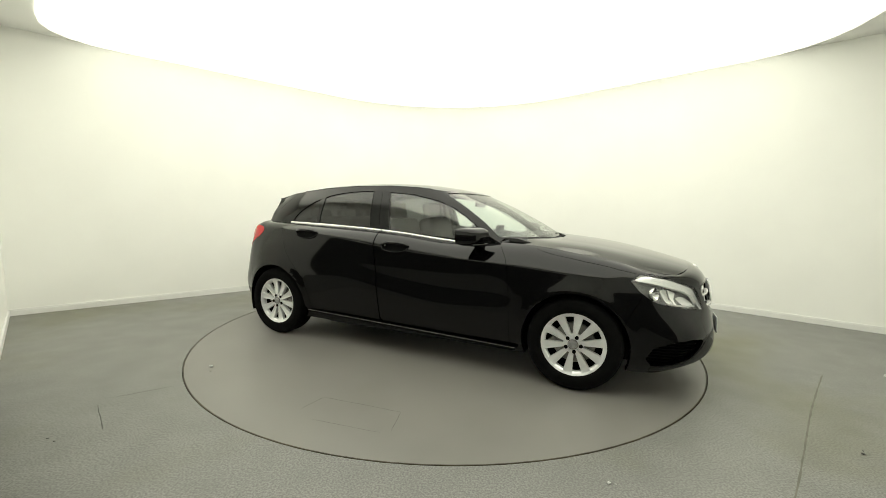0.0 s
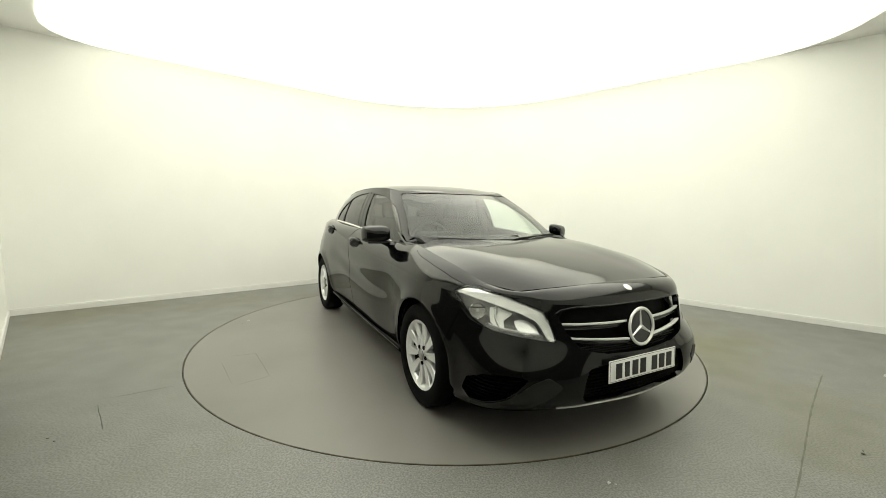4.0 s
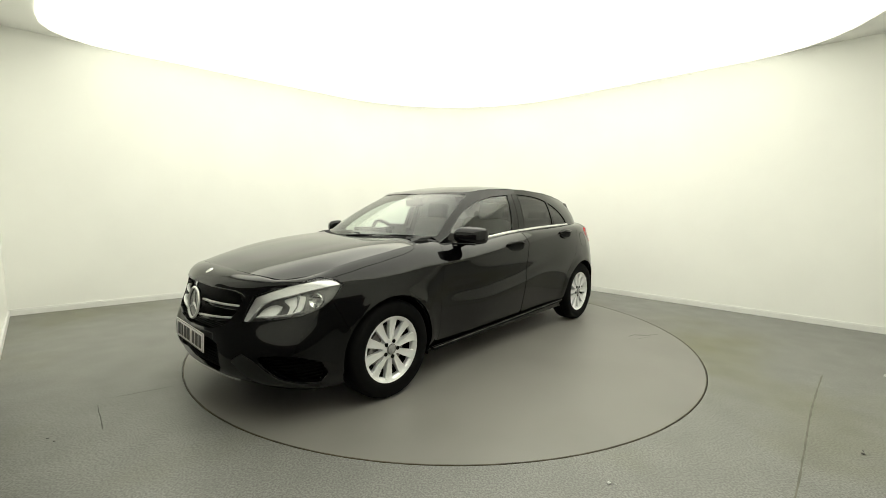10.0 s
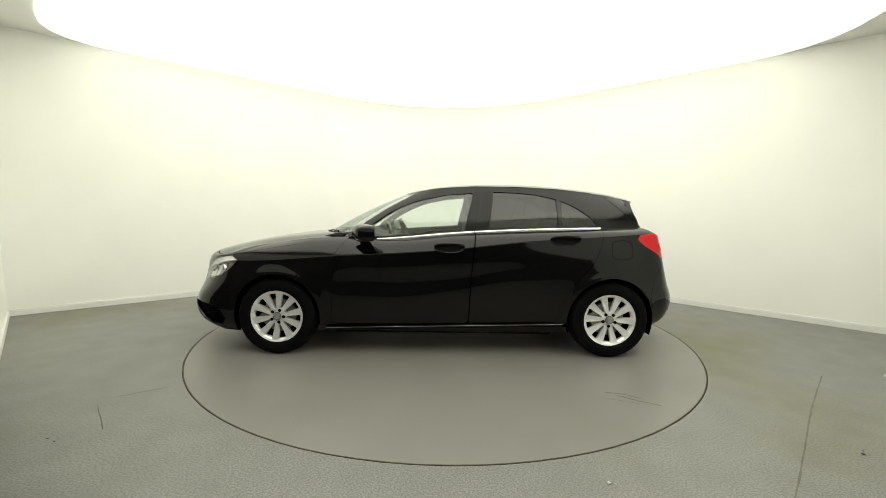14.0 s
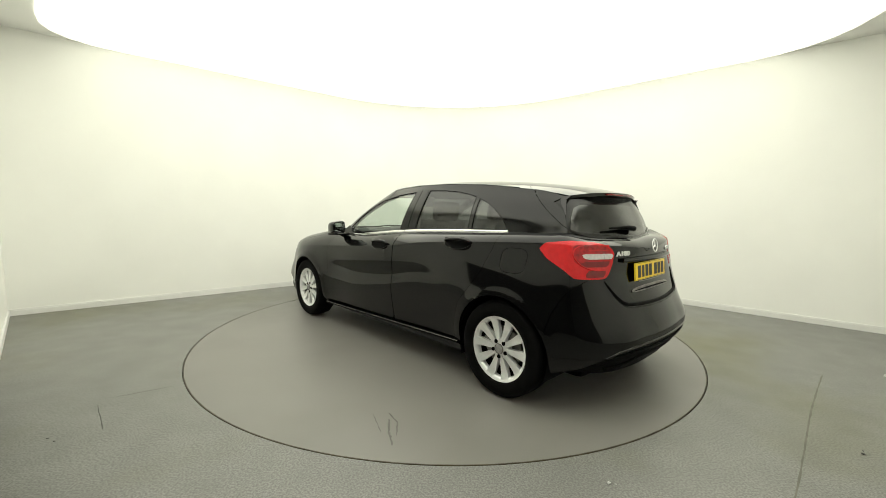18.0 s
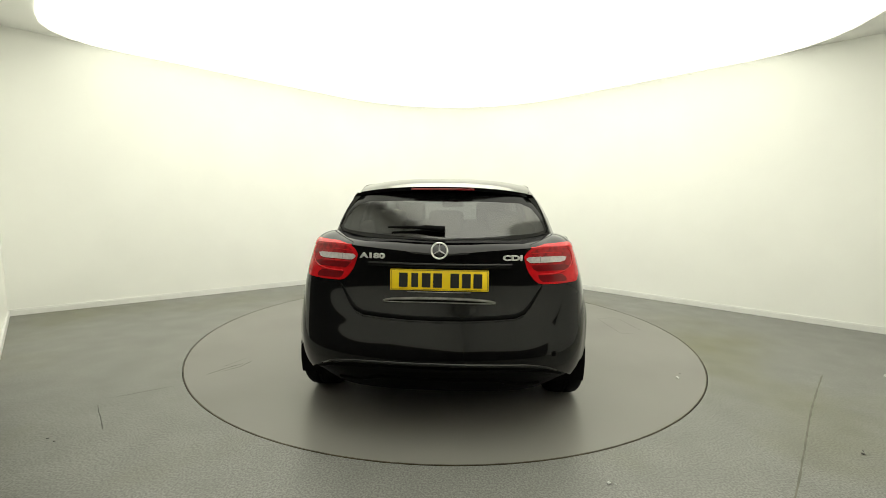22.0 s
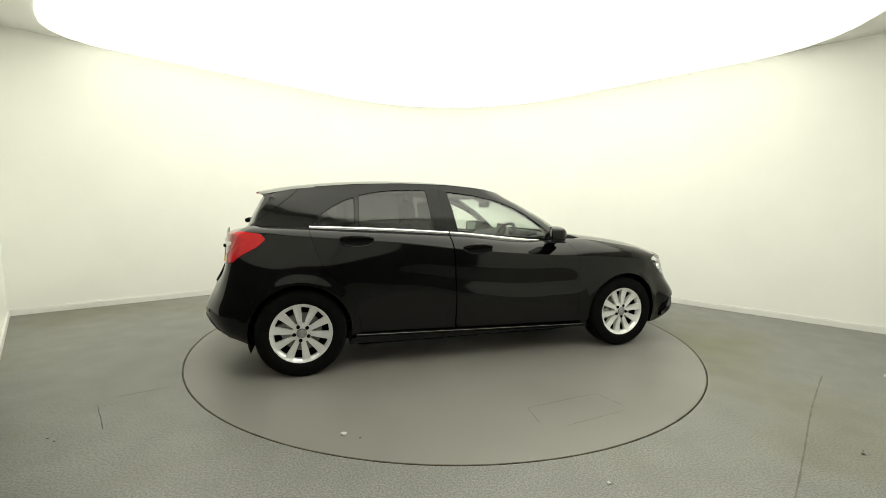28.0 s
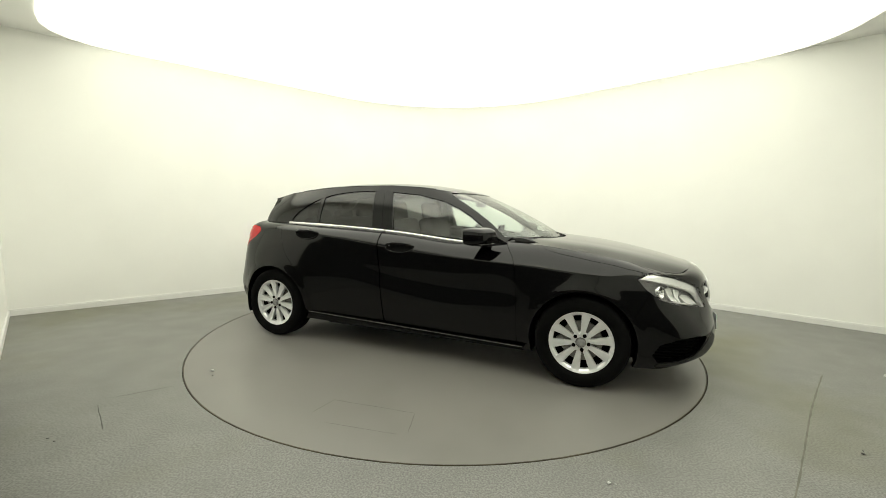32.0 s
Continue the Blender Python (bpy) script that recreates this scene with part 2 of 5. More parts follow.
def build_studio():
    inner, outer = far_line(0.0), far_line(-0.15)
    strip_wall("wall_far", inner, outer, 0.0, H, M_WALL, "smooth white painted studio wall with a rounded far corner")
    strip_wall("baseboard_far", far_line(0.016), far_line(0.001), 0.0, 0.055, M_TRIM, "narrow white skirting board along the curved wall", "baseboard")
    strip_wall("baseboard_far_cap", far_line(0.010), far_line(0.001), 0.0552, 0.068, M_TRIM, "thin white top lip of the skirting board", "baseboard")
    # the near left wall is white as far as the opening behind the camera
    nn = Vector((ALONG_N.y, -ALONG_N.x, 0))
    if nn.dot(CORNER_FAR - CORNER_L) > 0:
        nn = -nn
    white_end = CORNER_L + ALONG_N * 2.2
    strip_wall("wall_near", [CORNER_L - ALONG_N * 0.15, white_end], [CORNER_L + nn * 0.15 - ALONG_N * 0.15, white_end + nn * 0.15], 0.0, H, M_WALL,
               "white painted studio side wall")
    strip_wall("baseboard_near", [CORNER_L + ALONG_N * 0.02 - nn * 0.016, white_end - nn * 0.016], [CORNER_L + ALONG_N * 0.02 - nn * 0.001, white_end - nn * 0.001],
               0.0, 0.065, M_TRIM, "narrow white skirting board on the side wall", "baseboard")
    strip_wall("wall_entrance", [white_end + ALONG_N * 0.002, CORNER_N], [white_end + ALONG_N * 0.002 + nn * 0.15, CORNER_N + nn * 0.15], 0.0, DADO, M_DARK,
               "plain dark grey lower entrance side of the studio")
    strip_wall("wall_entrance_upper", [white_end + ALONG_N * 0.002, CORNER_N], [white_end + ALONG_N * 0.002 + nn * 0.15, CORNER_N + nn * 0.15], DADO + 0.002, H, M_BACKW,
               "white painted wall above the dark entrance side")
    b0, b1 = CORNER_N, CORNER_R
    out = (b1 - b0).normalized()
    out = Vector((out.y, -out.x, 0))
    bm_ = b0 + (b1 - b0).normalized() * 2.4
    strip_wall("wall_back", [b0, bm_], [b0 + out * 0.15, bm_ + out * 0.15], 0.0, DADO, M_BACK, "plain dark grey lower studio wall")
    strip_wall("wall_back_white", [bm_ + (b1 - b0).normalized() * 0.002, b1], [bm_ + (b1 - b0).normalized() * 0.002 + out * 0.15, b1 + out * 0.15], 0.0, DADO, M_BACKW, "pale grey painted lower studio wall")
    strip_wall("wall_back_upper", [b0, b1], [b0 + out * 0.15, b1 + out * 0.15], DADO + 0.002, H, M_BACKW, "white painted wall above the dark lower part")
    # floor, with the round hole of the turntable
    ring = 96
    v = [(R_DISC * 1.0012 * math.cos(2 * math.pi * k / ring), R_DISC * 1.0012 * math.sin(2 * math.pi * k / ring), 0) for k in range(ring)]
    v += [(7.5 * math.cos(2 * math.pi * k / ring), 7.5 * math.sin(2 * math.pi * k / ring), 0) for k in range(ring)]
    v += [(x, y, -0.06) for x, y, _ in v[:ring]]
    f = [(k, (k + 1) % ring, ring + (k + 1) % ring, ring + k) for k in range(ring)]
    f += [(2 * ring + k, 2 * ring + (k + 1) % ring, (k + 1) % ring, k) for k in range(ring)]
    tagged(new("floor", mesh_of("floor", v, [q[::-1] for q in f], M_FLOOR, sharp=30)), "speckled grey vinyl studio floor with faint stains", "floor", kind="structure")
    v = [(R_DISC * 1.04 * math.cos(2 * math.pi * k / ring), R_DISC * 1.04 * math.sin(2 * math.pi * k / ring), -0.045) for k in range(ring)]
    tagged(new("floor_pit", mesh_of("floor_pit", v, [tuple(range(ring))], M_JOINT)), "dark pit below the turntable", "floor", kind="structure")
    # ceiling with the luminous membrane in it
    line = [p + (p - Vector((0, 0.5, 0))) * 0.02 for p in far_line(-0.15)]
    poly = line + [b1, b0]
    v = [(p.x, p.y, H) for p in poly] + [(p.x, p.y, H + 0.1) for p in poly]
    n = len(poly)
    tagged(new("ceiling", mesh_of("ceiling", v, [tuple(range(n)), tuple(range(2 * n - 1, n - 1, -1))] +
                                  [(k, n + k, n + (k + 1) % n, (k + 1) % n) for k in range(n)], M_CEIL, smooth=False)),
           "pale grey studio ceiling", "ceiling", kind="structure")
    light = thing("ceiling_light", "glowing white luminous ceiling panel over the turntable", "ceiling light", at=pose(0, 0, H - 0.03))
    nl, nr = Vector((ALONG_L.y, -ALONG_L.x, 0)), Vector((ALONG_R.y, -ALONG_R.x, 0))

    def loop(inset):
        p0, p1 = CORNER_L + ALONG_L * (0.36 + inset * 0.6) + nl * inset, CORNER_R - ALONG_R * (1.60 + inset * 0.6) + nr * inset
        q0 = CORNER_L + ALONG_N * (6.95 - inset * 0.6) + ALONG_L * (0.36 + inset * 0.6)
        q1 = CORNER_N + ALONG_L * (3.7 - inset) - ALONG_N * inset * 0.6
        body = far_line(inset)[1:-1]
        body = [p + (Vector((0, 0.4, 0)) - p).normalized() * inset * 0.2 * math.sin(math.pi * i / (len(body) - 1)) for i, p in enumerate(body)]
        def rounded(p, a, b, k=0.7):
            u, v = (a - p).normalized() * k, (b - p).normalized() * k
            return [p + u * (1 - t) ** 2 + v * t ** 2 for t in (0, .2, .4, .6, .8, 1)]
        out = [q0] + rounded(p0, q0, body[0]) + body + rounded(p1, body[-1], q1) + [q1]
        return out
    edge = loop(1.22)
    n = len(edge)
    v = [(p.x, p.y, 0.0) for p in edge] + [(p.x, p.y, 0.028) for p in edge]
    put("membrane", mesh_of("membrane", v, [tuple(range(n))[::-1], tuple(range(n, 2 * n))] + [(k, (k + 1) % n, n + (k + 1) % n, n + k) for k in range(n)],
                            M_LIGHT, smooth=False), light, "evenly glowing white membrane")
    for a, b, m in [(1.219 - 0.12 * k, 1.10 - 0.12 * k, M_RIM[k]) for k in range(10)]:
        la, lb = loop(a), loop(b)
        v = [(p.x, p.y, 0.002) for p in la] + [(p.x, p.y, 0.004) for p in lb] + [(p.x, p.y, 0.027) for p in la] + [(p.x, p.y, 0.027) for p in lb]
        f = []
        for k in range(n):
            q = (k + 1) % n
            f += [(k, q, n + q, n + k), (2 * n + k, 3 * n + k, 3 * n + q, 2 * n + q), (n + k, n + q, 3 * n + q, 3 * n + k)]
        put("membrane_edge", mesh_of("membrane_edge", v, f, m, smooth=False), light, "dimmer rim of the glowing membrane")


R_DISC = 2.241


def build_turntable():
    tt = thing("turntable", "round grey vinyl car turntable flush with the floor", "turntable", at=pose(0, 0, 0))
    bm = bmesh.new()
    lathe(bm, [(0.0001, 0.0), (0.8, 0.0), (1.6, 0.0), (R_DISC - 0.0095, 0.0), (R_DISC - 0.009, -0.04)], 96, "z")
    part("deck", bm, M_DISC, tt, sharp=30)
    bm = bmesh.new()
    lathe(bm, [(R_DISC - 0.0085, -0.04), (R_DISC - 0.0085, 0.0006), (R_DISC - 0.003, 0.0006), (R_DISC - 0.003, -0.04)], 96, "z")
    part("edge_trim", bm, M_EDGE, tt, "worn dark brass edge trim", sharp=30)
    return tt


# ---------------------------------------------------------------- the car's skin
OX, OY = 0.017, -0.054
WHEEL_X, WHEEL_Z, ARCH = 1.349, 0.312, 0.348

# cross-sections of the lower body, left half, each from sill to belt
NOSE = [  # the nose
    [(2.13, 0, .20), (2.22, 0, .27), (2.225, 0, .42), (2.205, 0, .58), (2.168, 0, .69), (2.152, 0, .736), (2.04, 0, .817)],
    [(2.11, .25, .20), (2.20, .25, .27), (2.205, .25, .42), (2.19, .25, .58), (2.153, .25, .69), (2.138, .25, .737), (2.03, .25, .813)],
    [(2.06, .45, .195), (2.165, .46, .27), (2.18, .46, .42), (2.125, .46, .58), (2.098, .46, .69), (2.086, .46, .740), (1.995, .47, .80)],
    [(1.97, .62, .185), (2.08, .645, .27), (2.10, .655, .42), (2.01, .64, .58), (1.985, .62, .70), (1.970, .612, .754), (1.93, .60, .787)],
]
FRONT_WING = [  # the front wing; the sixth point of each section lies on the crease that runs from lamp to lamp
    [(1.83, .755, .175), (1.945, .78, .27), (1.96, .79, .42), (1.86, .788, .58), (1.81, .785, .69), (1.795, .770, .755), (1.79, .69, .81)],
    [(1.66, .80, .18), (1.70, .835, .27), (1.70, .845, .42), (1.67, .852, .57), (1.645, .846, .68), (1.635, .828, .762), (1.63, .725, .856)],
    [(1.35, .82, .19), (1.35, .86, .30), (1.35, .875, .45), (1.35, .888, .58), (1.35, .884, .69), (1.35, .870, .778), (1.35, .735, .905)],
    [(1.0, .80, .19), (1.0, .85, .30), (1.0, .865, .45), (1.0, .871, .59), (1.0, .870, .71), (1.0, .868, .803), (1.0, .725, .948)],
]
DOORS = [  # the doors: upright under the crease, then a hollow, then a swelling that climbs to the rear, tucked in at the sill
    [(.8, .80, .19), (.8, .842, .34), (.8, .855, .48), (.8, .850, .60), (.8, .859, .715), (.8, .864, .815), (.8, .71, .955)],
    [(.4, .80, .19), (.4, .842, .33), (.4, .861, .47), (.4, .851, .60), (.4, .864, .725), (.4, .866, .838), (.4, .737, .947)],
    [(-.1, .80, .19), (-.1, .840, .37), (-.1, .863, .53), (-.1, .855, .64), (-.1, .866, .757), (-.1, .867, .880), (-.1, .737, .995)],
    [(-.6, .80, .19), (-.6, .842, .42), (-.6, .868, .61), (-.6, .864, .71), (-.6, .868, .82), (-.6, .860, .940), (-.6, .732, 1.025)],
]
HAUNCH = [  # the rear quarter
    [(-1.0, .80, .195), (-1.0, .852, .37), (-1.0, .876, .56), (-1.0, .882, .69), (-1.0, .870, .84), (-1.0, .846, .972), (-1.0, .72, 1.04)],
    [(-1.35, .80, .20), (-1.35, .86, .30), (-1.35, .877, .45), (-1.35, .882, .62), (-1.35, .862, .82), (-1.35, .815, .990), (-1.35, .70, 1.05)],
    [(-1.6, .80, .21), (-1.62, .84, .30), (-1.63, .853, .45), (-1.62, .852, .62), (-1.60, .822, .82), (-1.58, .765, .998), (-1.58, .655, 1.055)],
    [(-1.76, .69, .22), (-1.82, .74, .30), (-1.85, .762, .45), (-1.82, .762, .62), (-1.785, .75, .82), (-1.75, .715, .998), (-1.66, .62, 1.06)],
]
TAIL = [  # the tail
    [(-1.90, .50, .21), (-1.97, .52, .32), (-2.005, .53, .45), (-1.945, .53, .60), (-1.875, .53, .79), (-1.860, .49, .991), (-1.74, .43, 1.03)],
    [(-1.96, .25, .21), (-2.035, .25, .33), (-2.05, .25, .45), (-1.99, .25, .60), (-1.908, .25, .79), (-1.910, .25, .973), (-1.78, .22, 1.024)],
    [(-1.97, 0, .21), (-2.05, 0, .33), (-2.065, 0, .45), (-2.005, 0, .60), (-1.92, 0, .79), (-1.925, 0, .954), (-1.80, 0, 1.02)],
]
LOWER = NOSE + FRONT_WING + DOORS + HAUNCH + TAIL
BONNET = [
    [(2.04, 0, .817), (2.03, .28, .812), (1.99, .47, .802), (1.93, .60, .787)],
    [(1.90, 0, .856), (1.89, .3, .851), (1.85, .52, .838), (1.79, .69, .810)],
    [(1.70, 0, .899), (1.69, .3, .896), (1.67, .54, .885), (1.63, .725, .856)],
    [(1.42, 0, .945), (1.41, .3, .943), (1.39, .56, .934), (1.35, .735, .905)],
    [(1.20, 0, .969), (1.17, .3, .969), (1.10, .56, .966), (1.0, .725, .948)],
    [(1.13, 0, .974), (1.08, .3, .976), (.96, .55, .978), (.80, .71, .955)],
]
GREEN = [((1.09, 0, .978), (.36, 0, 1.337)), ((1.05, .3, .982), (.33, .3, 1.337)), ((.95, .5, .99), (.28, .45, 1.34)), ((.82, .665, .99), (.215, .535, 1.347)),
         ((.77, .712, .95), (.14, .555, 1.357)), ((.4, .737, .947), (0, .57, 1.372)), ((-.1, .737, .995), (-.25, .58, 1.387)), ((-.6, .732, 1.025), (-.6, .58, 1.388)),
         ((-1.0, .72, 1.04), (-.95, .57, 1.373)), ((-1.35, .70, 1.05), (-1.25, .547, 1.345)), ((-1.58, .655, 1.055), (-1.48, .517, 1.312)),
         ((-1.66, .62, 1.06), (-1.56, .506, 1.287)), ((-1.74, .43, 1.03), (-1.62, .40, 1.285)), ((-1.78, .22, 1.024), (-1.64, .2, 1.288)), ((-1.80, 0, 1.02), (-1.65, 0, 1.288))]
ROOF_MID = [(.36, 0, 1.337), (.25, 0, 1.364), (.05, 0, 1.40), (-.25, 0, 1.427), (-.6, 0, 1.432), (-.95, 0, 1.42), (-1.25, 0, 1.393), (-1.52, 0, 1.356), (-1.70, 0, 1.318)]


def hermite(P, t):
    """Rows P of points at knots t, as a smooth curve: a function of a parameter."""
    P, t = np.asarray(P, float), np.asarray(t, float)
    h = np.diff(t)
    d = np.diff(P, axis=0) / h.reshape(-1, *([1] * (P.ndim - 1)))
    m = np.empty_like(P)
    m[0], m[-1] = d[0], d[-1]
    for i in range(1, len(P) - 1):
        m[i] = (d[i - 1] * h[i] + d[i] * h[i - 1]) / (h[i] + h[i - 1])

    def at(s):
        i = min(max(int(np.searchsorted(t, s) - 1), 0), len(h) - 1)
        u = (s - t[i]) / h[i]
        return ((1 + 2 * u) * (1 - u) ** 2 * P[i] + u * (1 - u) ** 2 * h[i] * m[i] + u * u * (3 - 2 * u) * P[i + 1] + u * u * (u - 1) * h[i] * m[i + 1])
    return at


def knots(P):
    """Knots of even travel along the first axis of a grid."""
    P = np.asarray(P, float)
    step = np.linalg.norm(np.diff(P, axis=0), axis=-1)
    while step.ndim > 1:
        step = step.mean(axis=-1)
    return np.concatenate([[0], np.cumsum(np.maximum(step, 1e-3))])


def refine(P, nu, nv, mirror_u=(False, False), mirror_v=False, crease=0):
    """A fine grid from a coarse one; at a mirror the surface crosses the middle plane square on."""
    P = np.asarray(P, float)
    flip = np.array([1, -1, 1.0])
    lead = 0
    if mirror_u[0]:
        P = np.concatenate([P[1:2] * flip, P])
        lead = 1
    if mirror_u[1]:
        P = np.concatenate([P, P[-2:-1] * flip])
    t = knots(P)
    f = hermite(P, t)
    end = len(t) - 1 - (1 if mirror_u[1] else 0)
    s = np.concatenate([np.linspace(t[i], t[i + 1], nu, endpoint=False) for i in range(lead, end)] + [[t[end]]])
    Q = np.stack([f(v) for v in s]).transpose(1, 0, 2)
    if crease:
        # two sheets that meet at an angle along one row; the upper one swells a little
        t = knots(Q[:crease + 1])
        f = hermite(Q[:crease + 1], t)
        s = np.concatenate([np.linspace(t[i], t[i + 1], nv, endpoint=False) for i in range(crease)])
        low = [f(v) for v in s]
        a, b = Q[crease], Q[crease + 1]
        out = np.stack([np.zeros(len(a)), np.ones(len(a)), np.full(len(a), .9)], 1) * np.clip((a[:, 1:2] - .3) / .4, 0, 1)
        out += np.stack([np.sign(a[:, 0]), np.zeros(len(a)), np.ones(len(a))], 1) * np.clip((.6 - a[:, 1:2]) / .3, 0, 1)
        return np.stack(low + [a + (b - a) * u + out * .013 * 4 * u * (1 - u) for u in np.linspace(0, 1, 2 * nv)]).transpose(1, 0, 2)
    lead = 0
    if mirror_v:
        Q = np.concatenate([Q[1:2] * flip, Q])
        lead = 1
    t = knots(Q)
    f = hermite(Q, t)
    s = np.concatenate([np.linspace(t[i], t[i + 1], nv, endpoint=False) for i in range(lead, len(t) - 1)] + [[t[-1]]])
    return np.stack([f(v) for v in s]).transpose(1, 0, 2)


def grid_tris(G):
    nu, nv = G.shape[:2]
    i = np.arange(nu * nv).reshape(nu, nv)
    a, b, c, d = i[:-1, :-1].ravel(), i[1:, :-1].ravel(), i[1:, 1:].ravel(), i[:-1, 1:].ravel()
    return G.reshape(-1, 3), np.concatenate([np.stack([a, b, c], 1), np.stack([a, c, d], 1)])


def grid_normals(V, F):
    n = np.zeros_like(V)
    fn = np.cross(V[F[:, 1]] - V[F[:, 0]], V[F[:, 2]] - V[F[:, 0]])
    for k in range(3):
        np.add.at(n, F[:, k], fn)
    return n / np.maximum(np.linalg.norm(n, axis=1, keepdims=True), 1e-12)


def inside(poly, a, b):
    """Signed distance of points to a polygon's edge, positive inside."""
    P = np.asarray(poly, float)
    Q = np.roll(P, -1, axis=0)
    best = np.full(len(a), 1e9)
    odd = np.zeros(len(a), bool)
    for (px, py), (qx, qy) in zip(P, Q):
        ex, ey = qx - px, qy - py
        u = np.clip(((a - px) * ex + (b - py) * ey) / max(ex * ex + ey * ey, 1e-12), 0, 1)
        best = np.minimum(best, np.hypot(a - px - u * ex, b - py - u * ey))
        cross = (py > b) != (qy > b)
        with np.errstate(divide="ignore", invalid="ignore"):
            odd ^= cross & (a < (b - py) * ex / np.where(ey == 0, 1e-12, ey) + px)
    return np.where(odd, best, -best)


def clip(mesh, val):
    """Keeps the part of a triangle mesh (points, normals, triangles) where val is positive, cut clean along zero."""
    V, N, F = mesh
    pos = val > 0
    cnt = pos[F].sum(1)
    keep = [tuple(f) for f in F[cnt == 3]]
    VV, NN, made = list(V), list(N), {}

    def cut(i, j):
        key = (i, j) if i < j else (j, i)
        if key not in made:
            u = val[i] / (val[i] - val[j])
            made[key] = len(VV)
            VV.append(V[i] + (V[j] - V[i]) * u)
            NN.append(N[i] + (N[j] - N[i]) * u)
        return made[key]
    for f in F[(cnt == 1) | (cnt == 2)]:
        ring = []
        for k in range(3):
            i, j = int(f[k]), int(f[(k + 1) % 3])
            if pos[i]:
                ring.append(i)
            if pos[i] != pos[j]:
                ring.append(cut(i, j))
        for k in range(1, len(ring) - 1):
            keep.append((ring[0], ring[k], ring[k + 1]))
    Fk = np.array(keep, int).reshape(-1, 3)
    used = np.unique(Fk)
    back = np.full(len(VV), -1)
    back[used] = np.arange(len(used))
    return np.array(VV).reshape(-1, 3)[used], np.array(NN).reshape(-1, 3)[used], back[Fk]


def join_meshes(items):
    V, N, F, k = [], [], [], 0
    for v, n, f in items:
        V.append(v), N.append(n), F.append(f + k)
        k += len(v)
    return np.concatenate(V), np.concatenate(N), np.concatenate(F)


def weld(mesh, eps=1e-4):
    V, N, F = mesh
    key = np.round(V / eps).astype(np.int64)
    _, first, inv = np.unique(key, axis=0, return_index=True, return_inverse=True)
    inv = inv.ravel()
    F = inv[F]
    F = F[(F[:, 0] != F[:, 1]) & (F[:, 1] != F[:, 2]) & (F[:, 0] != F[:, 2])]
    return V[first], N[first], F


def mirrored(mesh):
    V, N, F = mesh
    s = np.array([1, -1, 1.0])
    return V * s, N * s, F[:, ::-1]


def panel_mesh(name, mesh, material, fold=0.012, sink=0.0, sharp=38.0):
    """A sheet panel with its rim folded inwards."""
    V, N, F = mesh
    N = N / np.maximum(np.linalg.norm(N, axis=1, keepdims=True), 1e-9)
    V = V - N * sink
    faces = [tuple(f) for f in F]
    verts = [tuple(v) for v in V]
    if fold:
        count = {}
        for f in faces:
            for k in range(3):
                e = (f[k], f[(k + 1) % 3])
                count[tuple(sorted(e))] = count.get(tuple(sorted(e)), 0) + 1
        deep = {}
        for f in list(faces):
            for k in range(3):
                i, j = f[k], f[(k + 1) % 3]
                if count[tuple(sorted((i, j)))] == 1:
                    for q in (i, j):
                        if q not in deep:
                            deep[q] = len(verts)
                            verts.append(tuple(V[q] - N[q] * fold))
                    faces.append((j, i, deep[i], deep[j]))
    return mesh_of(name, verts, faces, material, sharp=sharp)


def skins():
    """The car's outer surface, left half: lower body, bonnet, glasshouse and roof."""
    out = {}
    low = refine(LOWER, 9, 13, (True, True), crease=5)
    X, Z = low[..., 0], low[..., 2]
    # flared lips of the wheel arches
    for x in (WHEEL_X, -WHEEL_X):
        r = np.hypot(X - x, Z - WHEEL_Z)
        low[..., 1] += np.where(low[..., 1] > .6, .011 * np.exp(-((r - .352) / .045) ** 2), 0)
    hood = refine(BONNET, 10, 10, (False, False), True)
    rows = []
    for b, t in GREEN:
        b, t = np.array(b), np.array(t)
        side = np.array([0, 1.0, 0.0]) if abs(b[1]) > 0.66 else np.array([0.4 if b[0] > 0 else -0.5, 0.25 * (b[1] > .4), 0.55])
        rows.append([b + (t - b) * k / 3 + side * (0.022 if abs(b[1]) > 0.66 else 0.028) * (1 - (2 * k / 3 - 1) ** 2) for k in range(4)])
    green = refine(rows, 10, 12, (True, True))
    edge = [np.array(t) for _, t in GREEN[3:12]]
    edge[-1] = np.array((-1.60, .500, 1.288))
    roof_rows = []
    for c, e in zip(ROOF_MID, edge):
        c = np.array(c)
        row = [c]
        for u in (0.4, 0.75):
            p = c + (e - c) * u
            p[2] = c[2] + (e[2] - c[2]) * u ** 2.6
            p[0] = c[0] + (e[0] - c[0]) * u ** 2.2
            row.append(p)
        roof_rows.append(row + [e])
    roof = refine(roof_rows, 10, 9, (False, False), True)
    for name, g in (("lower", low), ("hood", hood), ("green", green), ("roof", roof)):
        V, F = grid_tris(g)
        N = grid_normals(V, F)
        ref = np.stack([V[:, 0] * 0.3, V[:, 1], V[:, 2] - 0.6], 1)
        if (N * ref).sum() < 0:
            N, F = -N, F[:, ::-1]
        out[name] = (V, N, F)
    return out


